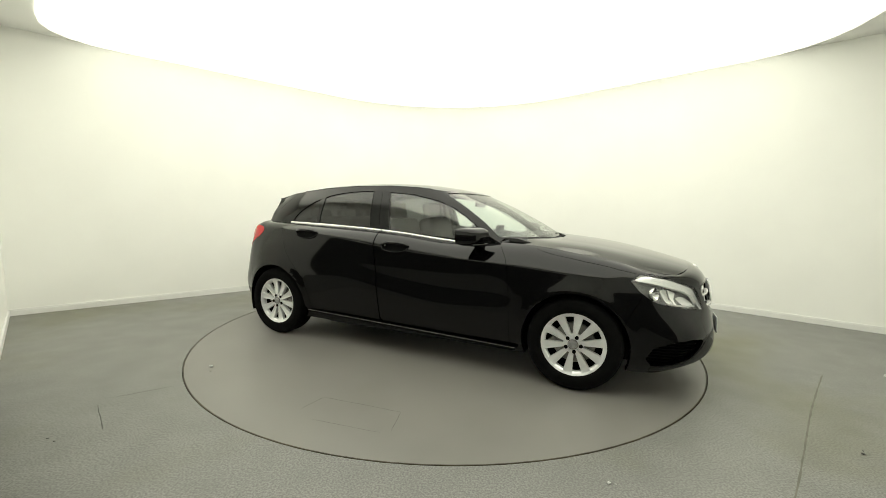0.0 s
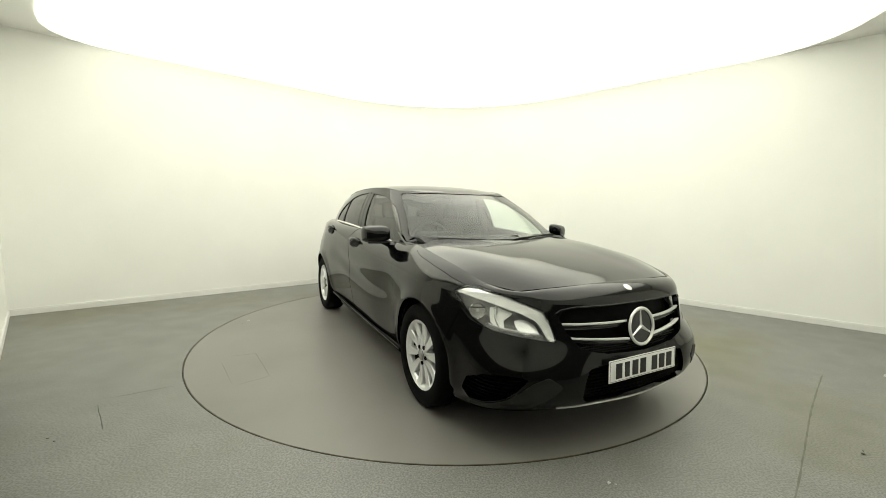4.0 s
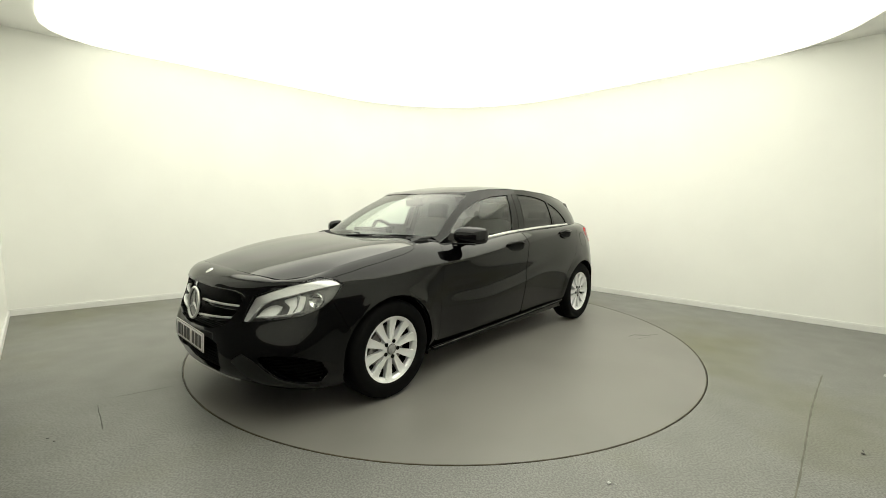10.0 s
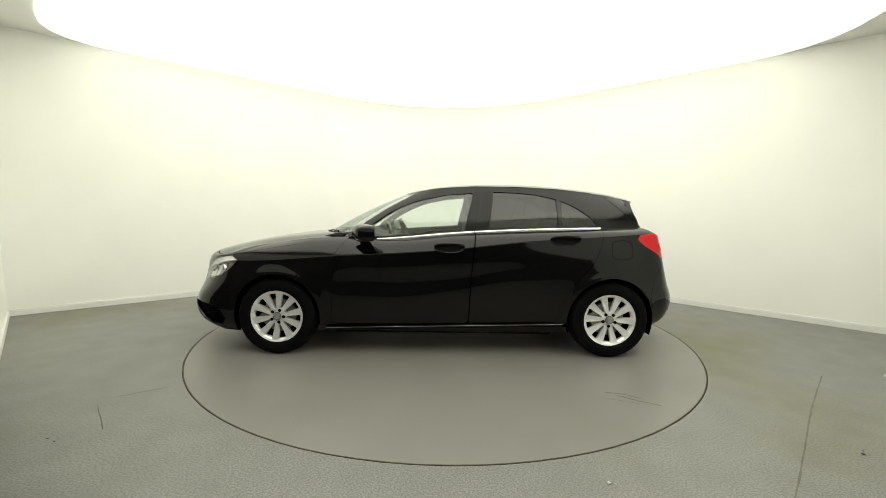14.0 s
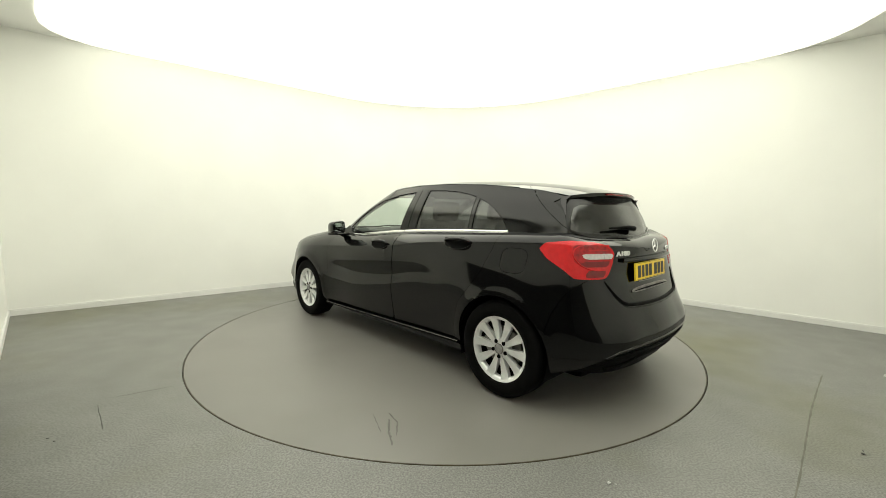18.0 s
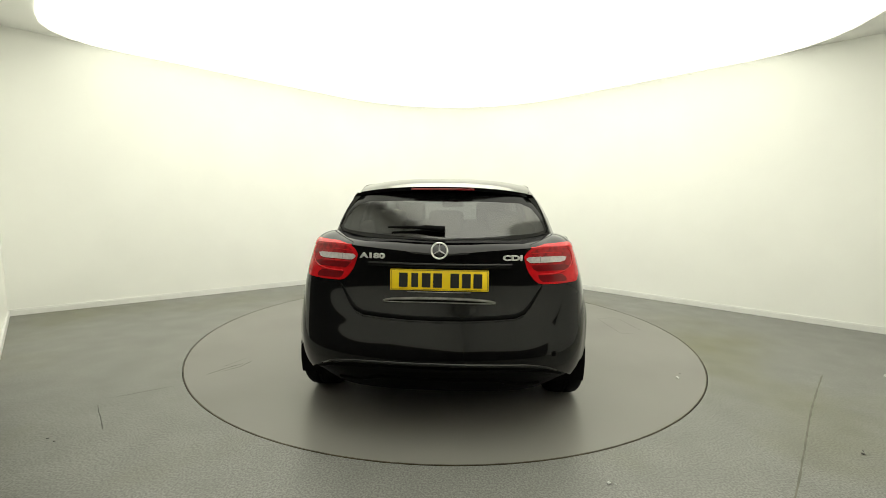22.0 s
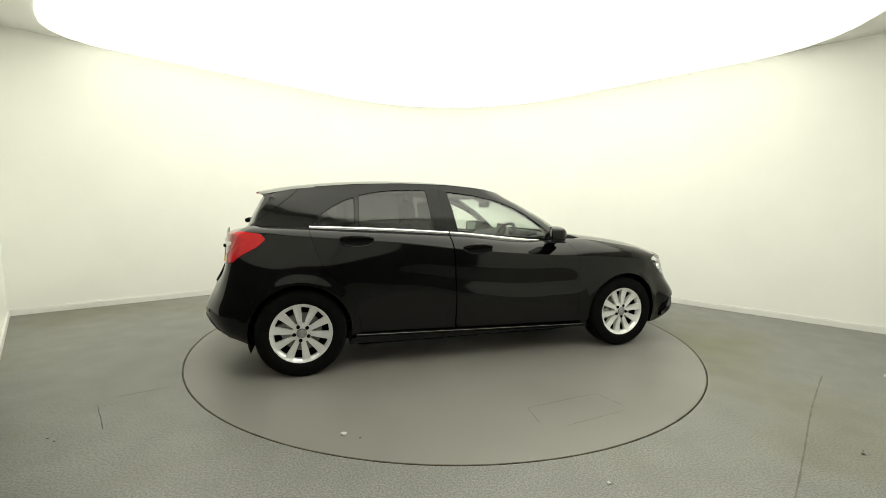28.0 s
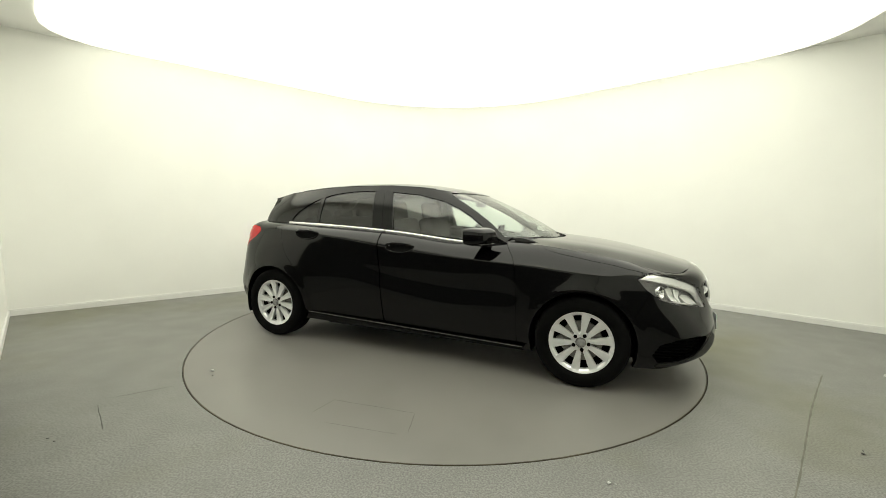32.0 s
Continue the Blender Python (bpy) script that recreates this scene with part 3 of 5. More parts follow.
GRILLE = [(-.3, .722), (.40, .722), (.455, .706), (.473, .672), (.45, .608), (.392, .53), (.26, .497), (0, .486), (-.3, .486)]
INTAKE = [(-.3, .262), (.36, .267), (.395, .295), (.385, .37), (.36, .432), (.27, .442), (-.3, .446)]
SIDE_INTAKE = [(.14, .405), (.30, .415), (.46, .40), (.60, .352), (.645, .28), (.585, .228), (.44, .252), (.31, .292), (.22, .345)]
HEADLIGHT = [(-.016, .562), (.03, .64), (.07, .702), (.22, .738), (.42, .780), (.56, .802), (.66, .797), (.745, .763), (.695, .70), (.60, .642), (.44, .603), (.22, .58)]
BROW = [(-.006, .567), (.035, .64), (.075, .695), (.22, .731), (.42, .773), (.56, .795), (.655, .790), (.73, .763), (.60, .751), (.42, .724), (.24, .690), (.125, .655), (.085, .62), (.045, .568)]
REVERSE = [(-.002, .932), (.013, .911), (.265, .915), (.318, .934), (.308, .946), (.023, .943)]
FOGRED = [(.07, .846), (.094, .808), (.284, .814), (.266, .852)]
TAILLIGHT = [(-.012, .94), (.01, .968), (.05, .990), (.18, 1.010), (.39, 1.02), (.57, 1.005), (.625, .968), (.57, .914), (.445, .85), (.38, .81), (.19, .80), (.09, .798), (.055, .81), (.01, .87)]
DOOR_F = [(.775, 1.10), (.80, .94), (.862, .86), (.885, .80), (.898, .60), (.905, .45), (.91, .245), (-.199, .255), (-.205, .50), (-.22, .75), (-.243, .97), (-.262, 1.10)]
DOOR_R = [(-.27, 1.10), (-.25, .97), (-.227, .75), (-.212, .50), (-.206, .255), (-.93, .27), (-.95, .40), (-1.0, .56), (-1.10, .67), (-1.2, .79), (-1.264, .934), (-1.295, 1.05), (-1.30, 1.1)]
TAILGATE = [(-.3, .629), (0, .629), (.24, .632), (.40, .643), (.45, .665), (.50, .72), (.548, .79), (.47, .94), (.482, 1.005), (.56, 1.03), (.64, 1.06), (.66, 1.3), (-.3, 1.3)]
GLASS_F = [(-.165, 1.012), (-.235, 1.335), (0, 1.313), (.235, 1.262), (.38, 1.203), (.475, 1.152), (.58, 1.078), (.665, 1.01), (.62, .958)]
GLASS_R = [(-.362, 1.018), (-.405, 1.346), (-.61, 1.340), (-.75, 1.327), (-.85, 1.310), (-.935, 1.289), (-.940, 1.043)]
GLASS_Q = [(-.968, 1.045), (-.968, 1.279), (-1.05, 1.246), (-1.125, 1.206), (-1.20, 1.152), (-1.245, 1.105), (-1.270, 1.068), (-1.275, 1.058)]
COVER_F = [(-.262, 1.008), (-.306, 1.352), (-.238, 1.336), (-.168, 1.010)]
COVER_R = [(-.358, 1.016), (-.396, 1.350), (-.313, 1.354), (-.268, 1.008)]
SCREEN = [(-.4, .95), (.50, .975), (.685, .993), (.635, 1.12), (.552, 1.31), (.525, 1.327), (.3, 1.33), (-.4, 1.33)]
REAR_GLASS = [(-.4, 1.022), (0, 1.022), (.35, 1.038), (.60, 1.073), (.612, 1.088), (.56, 1.25), (.51, 1.282), (-.4, 1.286)]

REAR_CLEAR = [(-.4, 1.029), (0, 1.029), (.26, 1.039), (.54, 1.062), (.592, 1.080), (.555, 1.155), (.51, 1.208), (.44, 1.234), (.2, 1.240), (-.4, 1.242)]
LAMP_FIELDS = ([(.10, .598), (.125, .632), (.19, .655), (.285, .662), (.262, .615), (.20, .592)], [(.285, .686), (.40, .710), (.470, .713), (.452, .640), (.40, .618), (.335, .607), (.355, .650)])
BLADE = [(-.075, .362), (.02, .412), (.12, .385), (.21, .335), (.31, .283), (.44, .243), (.578, .219), (.585, .192), (.38, .202), (.16, .245), (.03, .30)]
LAMP_INNER = [(.02, .952), (.06, .982), (.18, .997), (.36, .999), (.378, .985), (.374, .905), (.30, .872), (.06, .866), (.03, .90)]
LAMP_FOOT = [(.03, .900), (.055, .869), (.30, .872), (.345, .89), (.28, .902), (.10, .898)]


def arches(m, r=ARCH):
    for x in (WHEEL_X, -WHEEL_X):
        m = clip(m, np.hypot(m[0][:, 0] - x, m[0][:, 2] - WHEEL_Z) - r)
    return m


def region(m, poly, plane, gap=0.0, outside=False):
    V = m[0]
    if plane == "xz":
        a = V[:, 0]
    elif plane == "yz":
        a = V[:, 1]
    elif plane == "head":
        a = V[:, 1] - V[:, 0] + 1.6
    else:
        a = V[:, 1] + V[:, 0] + 1.42
    d = inside(poly, a, V[:, 2])
    if plane == "head":
        d = np.where(V[:, 0] > 1.2, d, -1.0)
    if plane == "tail":
        d = np.where(V[:, 0] < -1.2, d, -1.0)
    return clip(m, (-d if outside else d) - gap)


def both(m):
    """Left half and its mirror image as one welded sheet."""
    return weld(join_meshes([m, mirrored(m)]))


def build_body(car):
    S = skins()
    low, gap = arches(S["lower"]), 0.0011
    # shut lines between bumper and wing, and between quarter panel and rear bumper
    rest = region(region(low, HEADLIGHT, "head", gap, True), TAILLIGHT, "tail", gap, True)

    def hood_edge(v):
        return np.minimum(np.minimum(hood_line(v), np.minimum(v[:, 0] - 1.0, 1.79 - v[:, 0])), v[:, 1] - .55)

    def hood_line(v):
        return np.interp(v[:, 0], [.80, .93, .98, 1.0, 1.03, 1.055, 1.09, 1.2, 1.4, 1.6, 1.75], [.45, .57, .63, .66, .70, .742, .770, .789, .800, .798, .775]) - v[:, 1]
    hood_side = clip(rest, hood_edge(rest[0]) - gap)
    hood_top, wing_top = clip(S["hood"], hood_line(S["hood"][0]) - gap), clip(S["hood"], -hood_line(S["hood"][0]) - gap)
    rest = clip(rest, -hood_edge(rest[0]) - gap)

    def front_cut(v):
        return v[:, 0] - np.interp(v[:, 2], [.2, .50, .62, .70, .78, .83], [1.60, 1.66, 1.72, 1.76, 1.70, 1.70])

    def rear_cut(v):
        return np.interp(v[:, 2], [.2, .45, .60, .72, .80, .9], [-1.60, -1.66, -1.70, -1.76, -1.84, -1.95]) - v[:, 0]
    sill = clip(rest, .245 - rest[0][:, 2])
    sill = clip(sill, 1.2 - np.abs(sill[0][:, 0]))
    bumper_f = clip(rest, front_cut(rest[0]) - gap)
    bumper_f = clip(bumper_f, bumper_f[0][:, 0] - 1.3)
    for p in (GRILLE, INTAKE):
        bumper_f = region(bumper_f, p, "yz", 0.0, True)
    bumper_f = region(bumper_f, SIDE_INTAKE, "head", 0.0, True)
    gate = region(clip(rest, -1.45 - rest[0][:, 0]), TAILGATE, "yz", gap)
    bumper_r = clip(rest, rear_cut(rest[0]) - gap)
    bumper_r = region(clip(bumper_r, -1.45 - bumper_r[0][:, 0]), TAILGATE, "yz", gap, True)
    bumper_r = clip(bumper_r, .80 - bumper_r[0][:, 2])
    low_edge = np.interp(np.abs(bumper_r[0][:, 1]), [0, .45, .60, .70, .8], [.40, .395, .37, .31, .22])
    valance = clip(bumper_r, low_edge - bumper_r[0][:, 2])
    bumper_r = clip(bumper_r, bumper_r[0][:, 2] - low_edge)
    wing = clip(rest, -front_cut(rest[0]) - gap)
    wing = region(clip(wing, wing[0][:, 0] - .7), DOOR_F, "xz", gap, True)
    wing = clip(wing, np.where(wing[0][:, 0] < 1.2, wing[0][:, 2] - .248, 1.0))
    door_f, door_r = region(rest, DOOR_F, "xz", gap), region(rest, DOOR_R, "xz", gap)
    quarter = clip(rest, -rear_cut(rest[0]) - gap)
    quarter = clip(quarter, -.6 - quarter[0][:, 0])
    quarter = region(quarter, DOOR_R, "xz", gap, True)
    quarter = clip(quarter, np.where(quarter[0][:, 0] > -1.2, quarter[0][:, 2] - .273, 1.0))
    quarter = clip(quarter, np.where(quarter[0][:, 0] < -1.3, -inside(TAILGATE, quarter[0][:, 1], quarter[0][:, 2]) - gap, 1.0))
    green = S["green"]
    cab = region(clip(green, green[0][:, 0] - .2), SCREEN, "yz")
    glasses = {}
    side = clip(green, np.minimum(green[0][:, 1] - .5, 1.0))
    glasses["f"], glasses["r"], glasses["q"] = (region(side, p, "xz") for p in (GLASS_F, GLASS_R, GLASS_Q))
    rear_pane = region(clip(green, -1.5 - green[0][:, 0]), REAR_GLASS, "yz")
    # the rear pane is nearly straight from top to foot
    V = rear_pane[0]
    mid = V[V[:, 1] < .06]
    z0, z1 = V[:, 2].min(), V[:, 2].max()
    curve = np.polyfit(mid[:, 2], mid[:, 0], 3)
    x0, x1 = np.polyval(curve, z0), np.polyval(curve, z1)
    bow = x0 + (x1 - x0) * (V[:, 2] - z0) / (z1 - z0) - np.polyval(curve, V[:, 2])
    V[:, 0] += .85 * bow * (1 - .6 * np.clip(V[:, 1] / .6, 0, 1) ** 4)
    rear_glass, rear_border = region(rear_pane, REAR_CLEAR, "yz"), region(rear_pane, REAR_CLEAR, "yz", 0.0, True)
    frame_ = green
    for p in (GLASS_F, GLASS_R, GLASS_Q):
        frame_ = clip(frame_, np.where(frame_[0][:, 1] > .5, -inside(p, frame_[0][:, 0], frame_[0][:, 2]), 1.0) - .0005)
    frame_ = clip(frame_, np.where(frame_[0][:, 0] > .19, -inside(SCREEN, frame_[0][:, 1], frame_[0][:, 2]), 1.0) - .0005)
    frame_ = clip(frame_, np.where(frame_[0][:, 0] < -1.49, -inside(REAR_GLASS, frame_[0][:, 1], frame_[0][:, 2]), 1.0) - .0005)

    part_of = {}
    part_of["front_bumper"] = put("front_bumper", panel_mesh("front_bumper", both(bumper_f), M_PAINT, fold=.03), car)
    part_of["rear_bumper"] = put("rear_bumper", panel_mesh("rear_bumper", both(bumper_r), M_PAINT), car)
    part_of["valance"] = put("rear_valance", panel_mesh("rear_valance", both(valance), M_PLASTIC, fold=.02, sink=.025), car, "matt black lower rear valance")
    part_of["tailgate"] = put("tailgate", panel_mesh("tailgate", both(gate), M_PAINT), car)
    part_of["bonnet"] = put("bonnet", panel_mesh("bonnet", both(join_meshes([hood_top, hood_side])), M_PAINT), car)
    roof = S["roof"]
    edge = -1.235 - .16 * np.clip((np.abs(roof[0][:, 1]) - .36) / .2, 0, 1) ** 2 - roof[0][:, 0]
    part_of["roof"] = put("roof", panel_mesh("roof", both(clip(roof, -edge - .0015)), M_PAINT, fold=0.02), car)
    put("spoiler_top", panel_mesh("spoiler_top", both(clip(roof, edge - .0015)), M_PAINT, fold=0.02), part_of["roof"])
    put("roof_underlay", panel_mesh("roof_underlay", both(clip(roof, .03 - np.abs(edge))), M_PLASTIC, fold=0, sink=.012), part_of["roof"])
    seam = np.interp(frame_[0][:, 2], [1.05, 1.085, 1.182, 1.266, 1.30, 1.36], [-1.70, -1.655, -1.525, -1.425, -1.39, -1.34]) - frame_[0][:, 0]
    gate_side = clip(frame_, seam - .0025)
    frame_ = clip(frame_, -seam - .0025)
    put("tailgate_frame", panel_mesh("tailgate_frame", both(gate_side), M_PAINT, fold=0.03), part_of["tailgate"])
    part_of["cabin_frame"] = put("cabin_frame", panel_mesh("cabin_frame", both(frame_), M_PAINT, fold=0.03), car)
    part_of["windscreen"] = put("windscreen", panel_mesh("windscreen", both(cab), M_SCREEN, fold=0, sink=.004), car, "clear raked windscreen")
    part_of["rear_window"] = put("rear_window", panel_mesh("rear_window", both(rear_glass), M_REARGLASS, fold=0, sink=.004), car, "dark tinted rear window")
    # the broad black top band also paints in the spoiler's dark reflection
    put("glass_border", panel_mesh("glass_border", both(rear_border), M_COVER, fold=0, sink=.004), part_of["rear_window"], "black printed glass border, with the spoiler's dark reflection painted in at the top")
    for flip, side_name in ((False, "l"), (True, "r")):
        fx = mirrored if flip else (lambda q: q)
        put("wing", panel_mesh("wing", fx(join_meshes([wing, wing_top])), M_PAINT), car)
        for kind, m, gl, gm in (("front_door", door_f, "f", M_CLEAR), ("rear_door", door_r, "r", M_TINT)):
            d = put(kind, panel_mesh(kind, fx(m), M_PAINT), car)
            put("window", panel_mesh("window", fx(glasses[gl]), gm, fold=0, sink=.004), d, "clear side window" if gl == "f" else "dark tinted side window")
            part_of[kind + side_name] = d
        for kind, p in (("front_door", COVER_F), ("rear_door", COVER_R)):
            put("pillar_cover", panel_mesh("pillar_cover", fx(region(side, p, "xz")), M_COVER, fold=.006, sink=-.0025), part_of[kind + side_name], "smooth black pillar cover")
        put("quarter_window", panel_mesh("quarter_window", fx(glasses["q"]), M_TINT, fold=0, sink=.004), part_of["rear_door" + side_name], "small dark tinted quarter window")
        part_of["quarter" + side_name] = put("rear_quarter", panel_mesh("rear_quarter", fx(quarter), M_PAINT), car)
        put("sill", panel_mesh("sill", fx(sill), M_PAINT), car)
        hl, tl = region(low, HEADLIGHT, "head"), region(low, TAILLIGHT, "tail")
        part_of["head" + side_name] = put("headlight", panel_mesh("headlight", fx(hl), M_LENS, fold=0, sink=.001), car, "clear headlight with chrome reflectors")
        put("housing", panel_mesh("housing", fx(hl), M_HOUSING, fold=0, sink=.05), part_of["head" + side_name], "grey headlight housing")
        put("brow", panel_mesh("brow", fx(tilted_brow(region(low, BROW, "head"))), M_BROW, fold=.02, sink=.006), part_of["head" + side_name], "bright chrome brow over the headlight")
        part_of["tail" + side_name] = put("tail_light", panel_mesh("tail_light", fx(tl), M_REDLENS, fold=.01, sink=-.002), car, "glossy red tail light with a clear band")
        put("inner_lens", panel_mesh("inner_lens", fx(region(low, LAMP_INNER, "tail")), M_REDMID, fold=.004, sink=-.0035), part_of["tail" + side_name], "ribbed inner red lens")
        put("lens_foot", panel_mesh("lens_foot", fx(region(low, LAMP_FOOT, "tail")), M_REDDARK, fold=.004, sink=-.0045), part_of["tail" + side_name], "deep red lens block")
        put("clear_band", panel_mesh("clear_band", fx(region(low, REVERSE, "tail")), M_WHITELENS, fold=.004, sink=-.006), part_of["tail" + side_name], "clear reversing lens")
        put("fog_lens", panel_mesh("fog_lens", fx(region(low, FOGRED, "tail")), M_REDDARK, fold=.004, sink=-.004), part_of["tail" + side_name], "deep red lens block")
    # what shows dark through the joints
    shell = arches(S["lower"], ARCH + .004)
    for p in (GRILLE, INTAKE):
        shell = clip(shell, np.where(shell[0][:, 0] > 1.6, -inside(p, shell[0][:, 1], shell[0][:, 2]), 1.0))
    for p in (HEADLIGHT, SIDE_INTAKE):
        shell = region(shell, p, "head", 0.0, True)
    core = both(join_meshes([shell, S["hood"]]))
    put("inner_body", panel_mesh("inner_body", core, M_PLASTIC, fold=0, sink=.028), car)
    return S, part_of


def tilted_brow(m):
    """Leans the lamp's brow back, so that it faces up."""
    V, N, F = m
    a = V[:, 1] - V[:, 0] + 1.6
    foot = np.interp(a, [0, .045, .085, .125, .24, .42, .60, .7], [.567, .568, .62, .655, .69, .724, .751, .763])
    V = V - N * np.maximum(0, V[:, 2] - foot)[:, None] * .14
    return V, grid_normals(V, F), F


# ---------------------------------------------------------------- wheels
def wheel_meshes():
    """Tyre, rim, spokes and cap about the axle; the outer face looks to +y."""
    out = {}

    def save(key, bm, material, sharp=35.0):
        me = bpy.data.meshes.new(key)
        bmesh.ops.recalc_face_normals(bm, faces=bm.faces)
        bm.to_mesh(me)
        bm.free()
        me.materials.append(material)
        me.shade_smooth()
        me.set_sharp_from_angle(angle=radians(sharp))
        out[key] = me
    bm = bmesh.new()
    lathe(bm, [(.205, -.085), (.222, -.098), (.262, -.104), (.292, -.098), (.306, -.082), (.3105, -.06), (.3125, -.02), (.3125, -.016), (.305, -.015), (.305, -.007), (.3125, -.006),
               (.3125, .006), (.305, .007), (.305, .015), (.3125, .016), (.3125, .02), (.3105, .06), (.306, .082), (.297, .094), (.292, .098), (.288, .0995), (.262, .104),
               (.240, .103), (.222, .098), (.214, .092), (.205, .085)], 72)
    save("tyre", bm, M_RUBBER, 30)
    bm = bmesh.new()
    lathe(bm, [(.198, -.09), (.19, -.085), (.186, -.03), (.184, .03), (.187, .062)], 60)
    save("barrel", bm, M_PLASTIC, 30)
    bm = bmesh.new()
    lathe(bm, [(.184, .045), (.184, .068), (.187, .0745), (.197, .082), (.207, .0885), (.213, .090), (.2155, .088), (.213, .083), (.204, .08)], 72)
    save("rim", bm, M_ALLOY, 30)
    bm = bmesh.new()
    # one spoke: narrow at the hub, broad at the rim, with a ridge
    pts = [(.040, .0135, .077), (.07, .0165, .0745), (.12, .0222, .0725), (.165, .0275, .0745), (.190, .0310, .0805), (.205, .0335, .0875)]
    top = []
    for r, w, y in pts:
        top.append([bm.verts.new((a * w, y - d, r)) for a, d in ((-1, .006), (-.90, .0), (-.30, .0012), (0, .0024), (.30, .0012), (.90, .0), (1, .006), (.85, .034), (-.85, .034))])
    for a, b in zip(top, top[1:]):
        for k in range(9):
            bm.faces.new((a[k], a[(k + 1) % 9], b[(k + 1) % 9], b[k]))
    save("spoke", bm, M_ALLOY, 24)
    bm = bmesh.new()
    lathe(bm, [(.0001, .083), (.02, .083), (.030, .081), (.033, .077), (.035, .074), (.06, .073), (.066, .068), (.066, .03), (.0001, .03)], 40)
    save("hub", bm, M_ALLOY, 30)
    bm = bmesh.new()
    lathe(bm, [(.0001, .0885), (.018, .0880), (.027, .085), (.0295, .081), (.0295, .076)], 32)
    save("centre_cap", bm, M_CAP, 30)
    bm = bmesh.new()
    lathe(bm, [(.0300, .080), (.0305, .0838), (.0335, .0838), (.0345, .080)], 32)
    save("cap_ring", bm, M_STEEL, 30)
    # black disc just proud of the hub, for the shade in a bolt hole
    bm = bmesh.new()
    lathe(bm, [(.0001, .0790), (.007, .0790), (.0075, .0805), (.0115, .0805), (.0125, .0795), (.013, .062)], 16)
    save("bolt_hole_shade", bm, M_PLASTIC, 30)
    bm = bmesh.new()
    lathe(bm, [(.05, .03), (.135, .03), (.137, .027), (.137, .008), (.135, .005), (.05, .005)], 56)
    save("brake_disc", bm, M_STEEL, 30)
    bm = bmesh.new()
    lathe(bm, [(.0001, -.02), (.20, -.02), (.20, -.03), (.0001, -.03)], 40)
    save("brake_shield", bm, M_PLASTIC, 30)
    bm = bmesh.new()
    box(bm, (.055, .05, .13), Matrix.Translation((.115, .02, .02)) @ pose(0, 0, 0, 0, 12, 0), .012)
    save("brake_caliper", bm, M_STEEL, 40)
    return out


def build_wheels(car):
    M = wheel_meshes()
    for x, s in ((WHEEL_X, 1), (WHEEL_X, -1), (-WHEEL_X, 1), (-WHEEL_X, -1)):
        y = .772 if x > 0 else .765
        w = new("wheel")
        w.empty_display_size = .1
        w.parent = car
        w.matrix_basis = pose(x, y * s, WHEEL_Z, 0, random.uniform(0, 36), 0 if s > 0 else 180)
        tagged(w, "silver ten-spoke alloy wheel with a black tyre")
        for key in ("tyre", "barrel", "rim", "hub", "centre_cap", "cap_ring", "brake_disc", "brake_shield", "brake_caliper"):
            put(key, M[key], w)
        for k in range(10):
            put("spoke", M["spoke"], w, m=pose(0, 0, 0, 0, 36 * k, 0))
        for k in range(5):
            put("bolt_hole_shade", M["bolt_hole_shade"], w, m=pose(0, 0, 0, 0, 72 * k + 18, 0) @ Matrix.Translation((0, 0, .051)))


def build_liners(car):
    """Wheel housings and the floor pan."""
    for x in (WHEEL_X, -WHEEL_X):
        for s in (1, -1):
            bm = bmesh.new()
            n, a, b = 28, .845 * s, .52 * s
            rows = []
            for k in range(n + 1):
                t = math.pi * (1.22 * k / n - .11)
                rows.append([bm.verts.new((x + (ARCH + .002) * math.cos(t), q, WHEEL_Z + (ARCH + .002) * math.sin(t))) for q in (a, b)])
            for p, q in zip(rows, rows[1:]):
                bm.faces.new((p[0], p[1], q[1], q[0]))
            bm.faces.new([r[1] for r in rows])
            part("wheel_housing", bm, M_PLASTIC, car)
    bm = bmesh.new()
    box(bm, (1.90, 1.24, .11), Matrix.Translation((0, 0, .165)), .04)
    box(bm, (3.70, 1.0, .11), Matrix.Translation((.11, 0, .19)), .04)
    part("floor_pan", bm, M_PLASTIC, car)


# ---------------------------------------------------------------- what sits on the skin
def spot(a, b, plane, where):
    """The point of the lower skin at (y, z) of nose or tail, or at (x, z) of the left side, and its normal."""
    V, N, _ = SKIN["lower"]
    ok = {"nose": V[:, 0] > 1.5, "tail": V[:, 0] < -1.5, "side": V[:, 1] > .6}[where]
    V, N = V[ok], N[ok]
    i = 1 if plane == "yz" else 0
    d = np.hypot(V[:, i] - abs(a) if plane == "yz" else V[:, i] - a, V[:, 2] - b)
    near = np.argsort(d)[:9]
    w = 1 / (d[near] + 3e-3) ** 2
    w /= w.sum()
    p, n = (V[near] * w[:, None]).sum(0), (N[near] * w[:, None]).sum(0)
    n /= np.linalg.norm(n)
    j = 0 if plane == "yz" else 1
    a0 = abs(a) if plane == "yz" else a
    if abs(n[j]) > .2:
        p[j] -= (n[i] * (a0 - p[i]) + n[2] * (b - p[2])) / n[j]
    p[i], p[2] = (abs(a) if plane == "yz" else a), b
    if plane == "yz" and a < 0:
        p[1], n[1] = -p[1], -n[1]
    return Vector(p), Vector(n)


def facing(p, n, up=(0, 0, 1)):
    """A pose at p whose z axis looks along n and whose y axis points up."""
    z = Vector(n).normalized()
    x = Vector(up).cross(z).normalized()
    y = z.cross(x)
    return Matrix((( x.x, y.x, z.x, p[0]), (x.y, y.y, z.y, p[1]), (x.z, y.z, z.z, p[2]), (0, 0, 0, 1)))


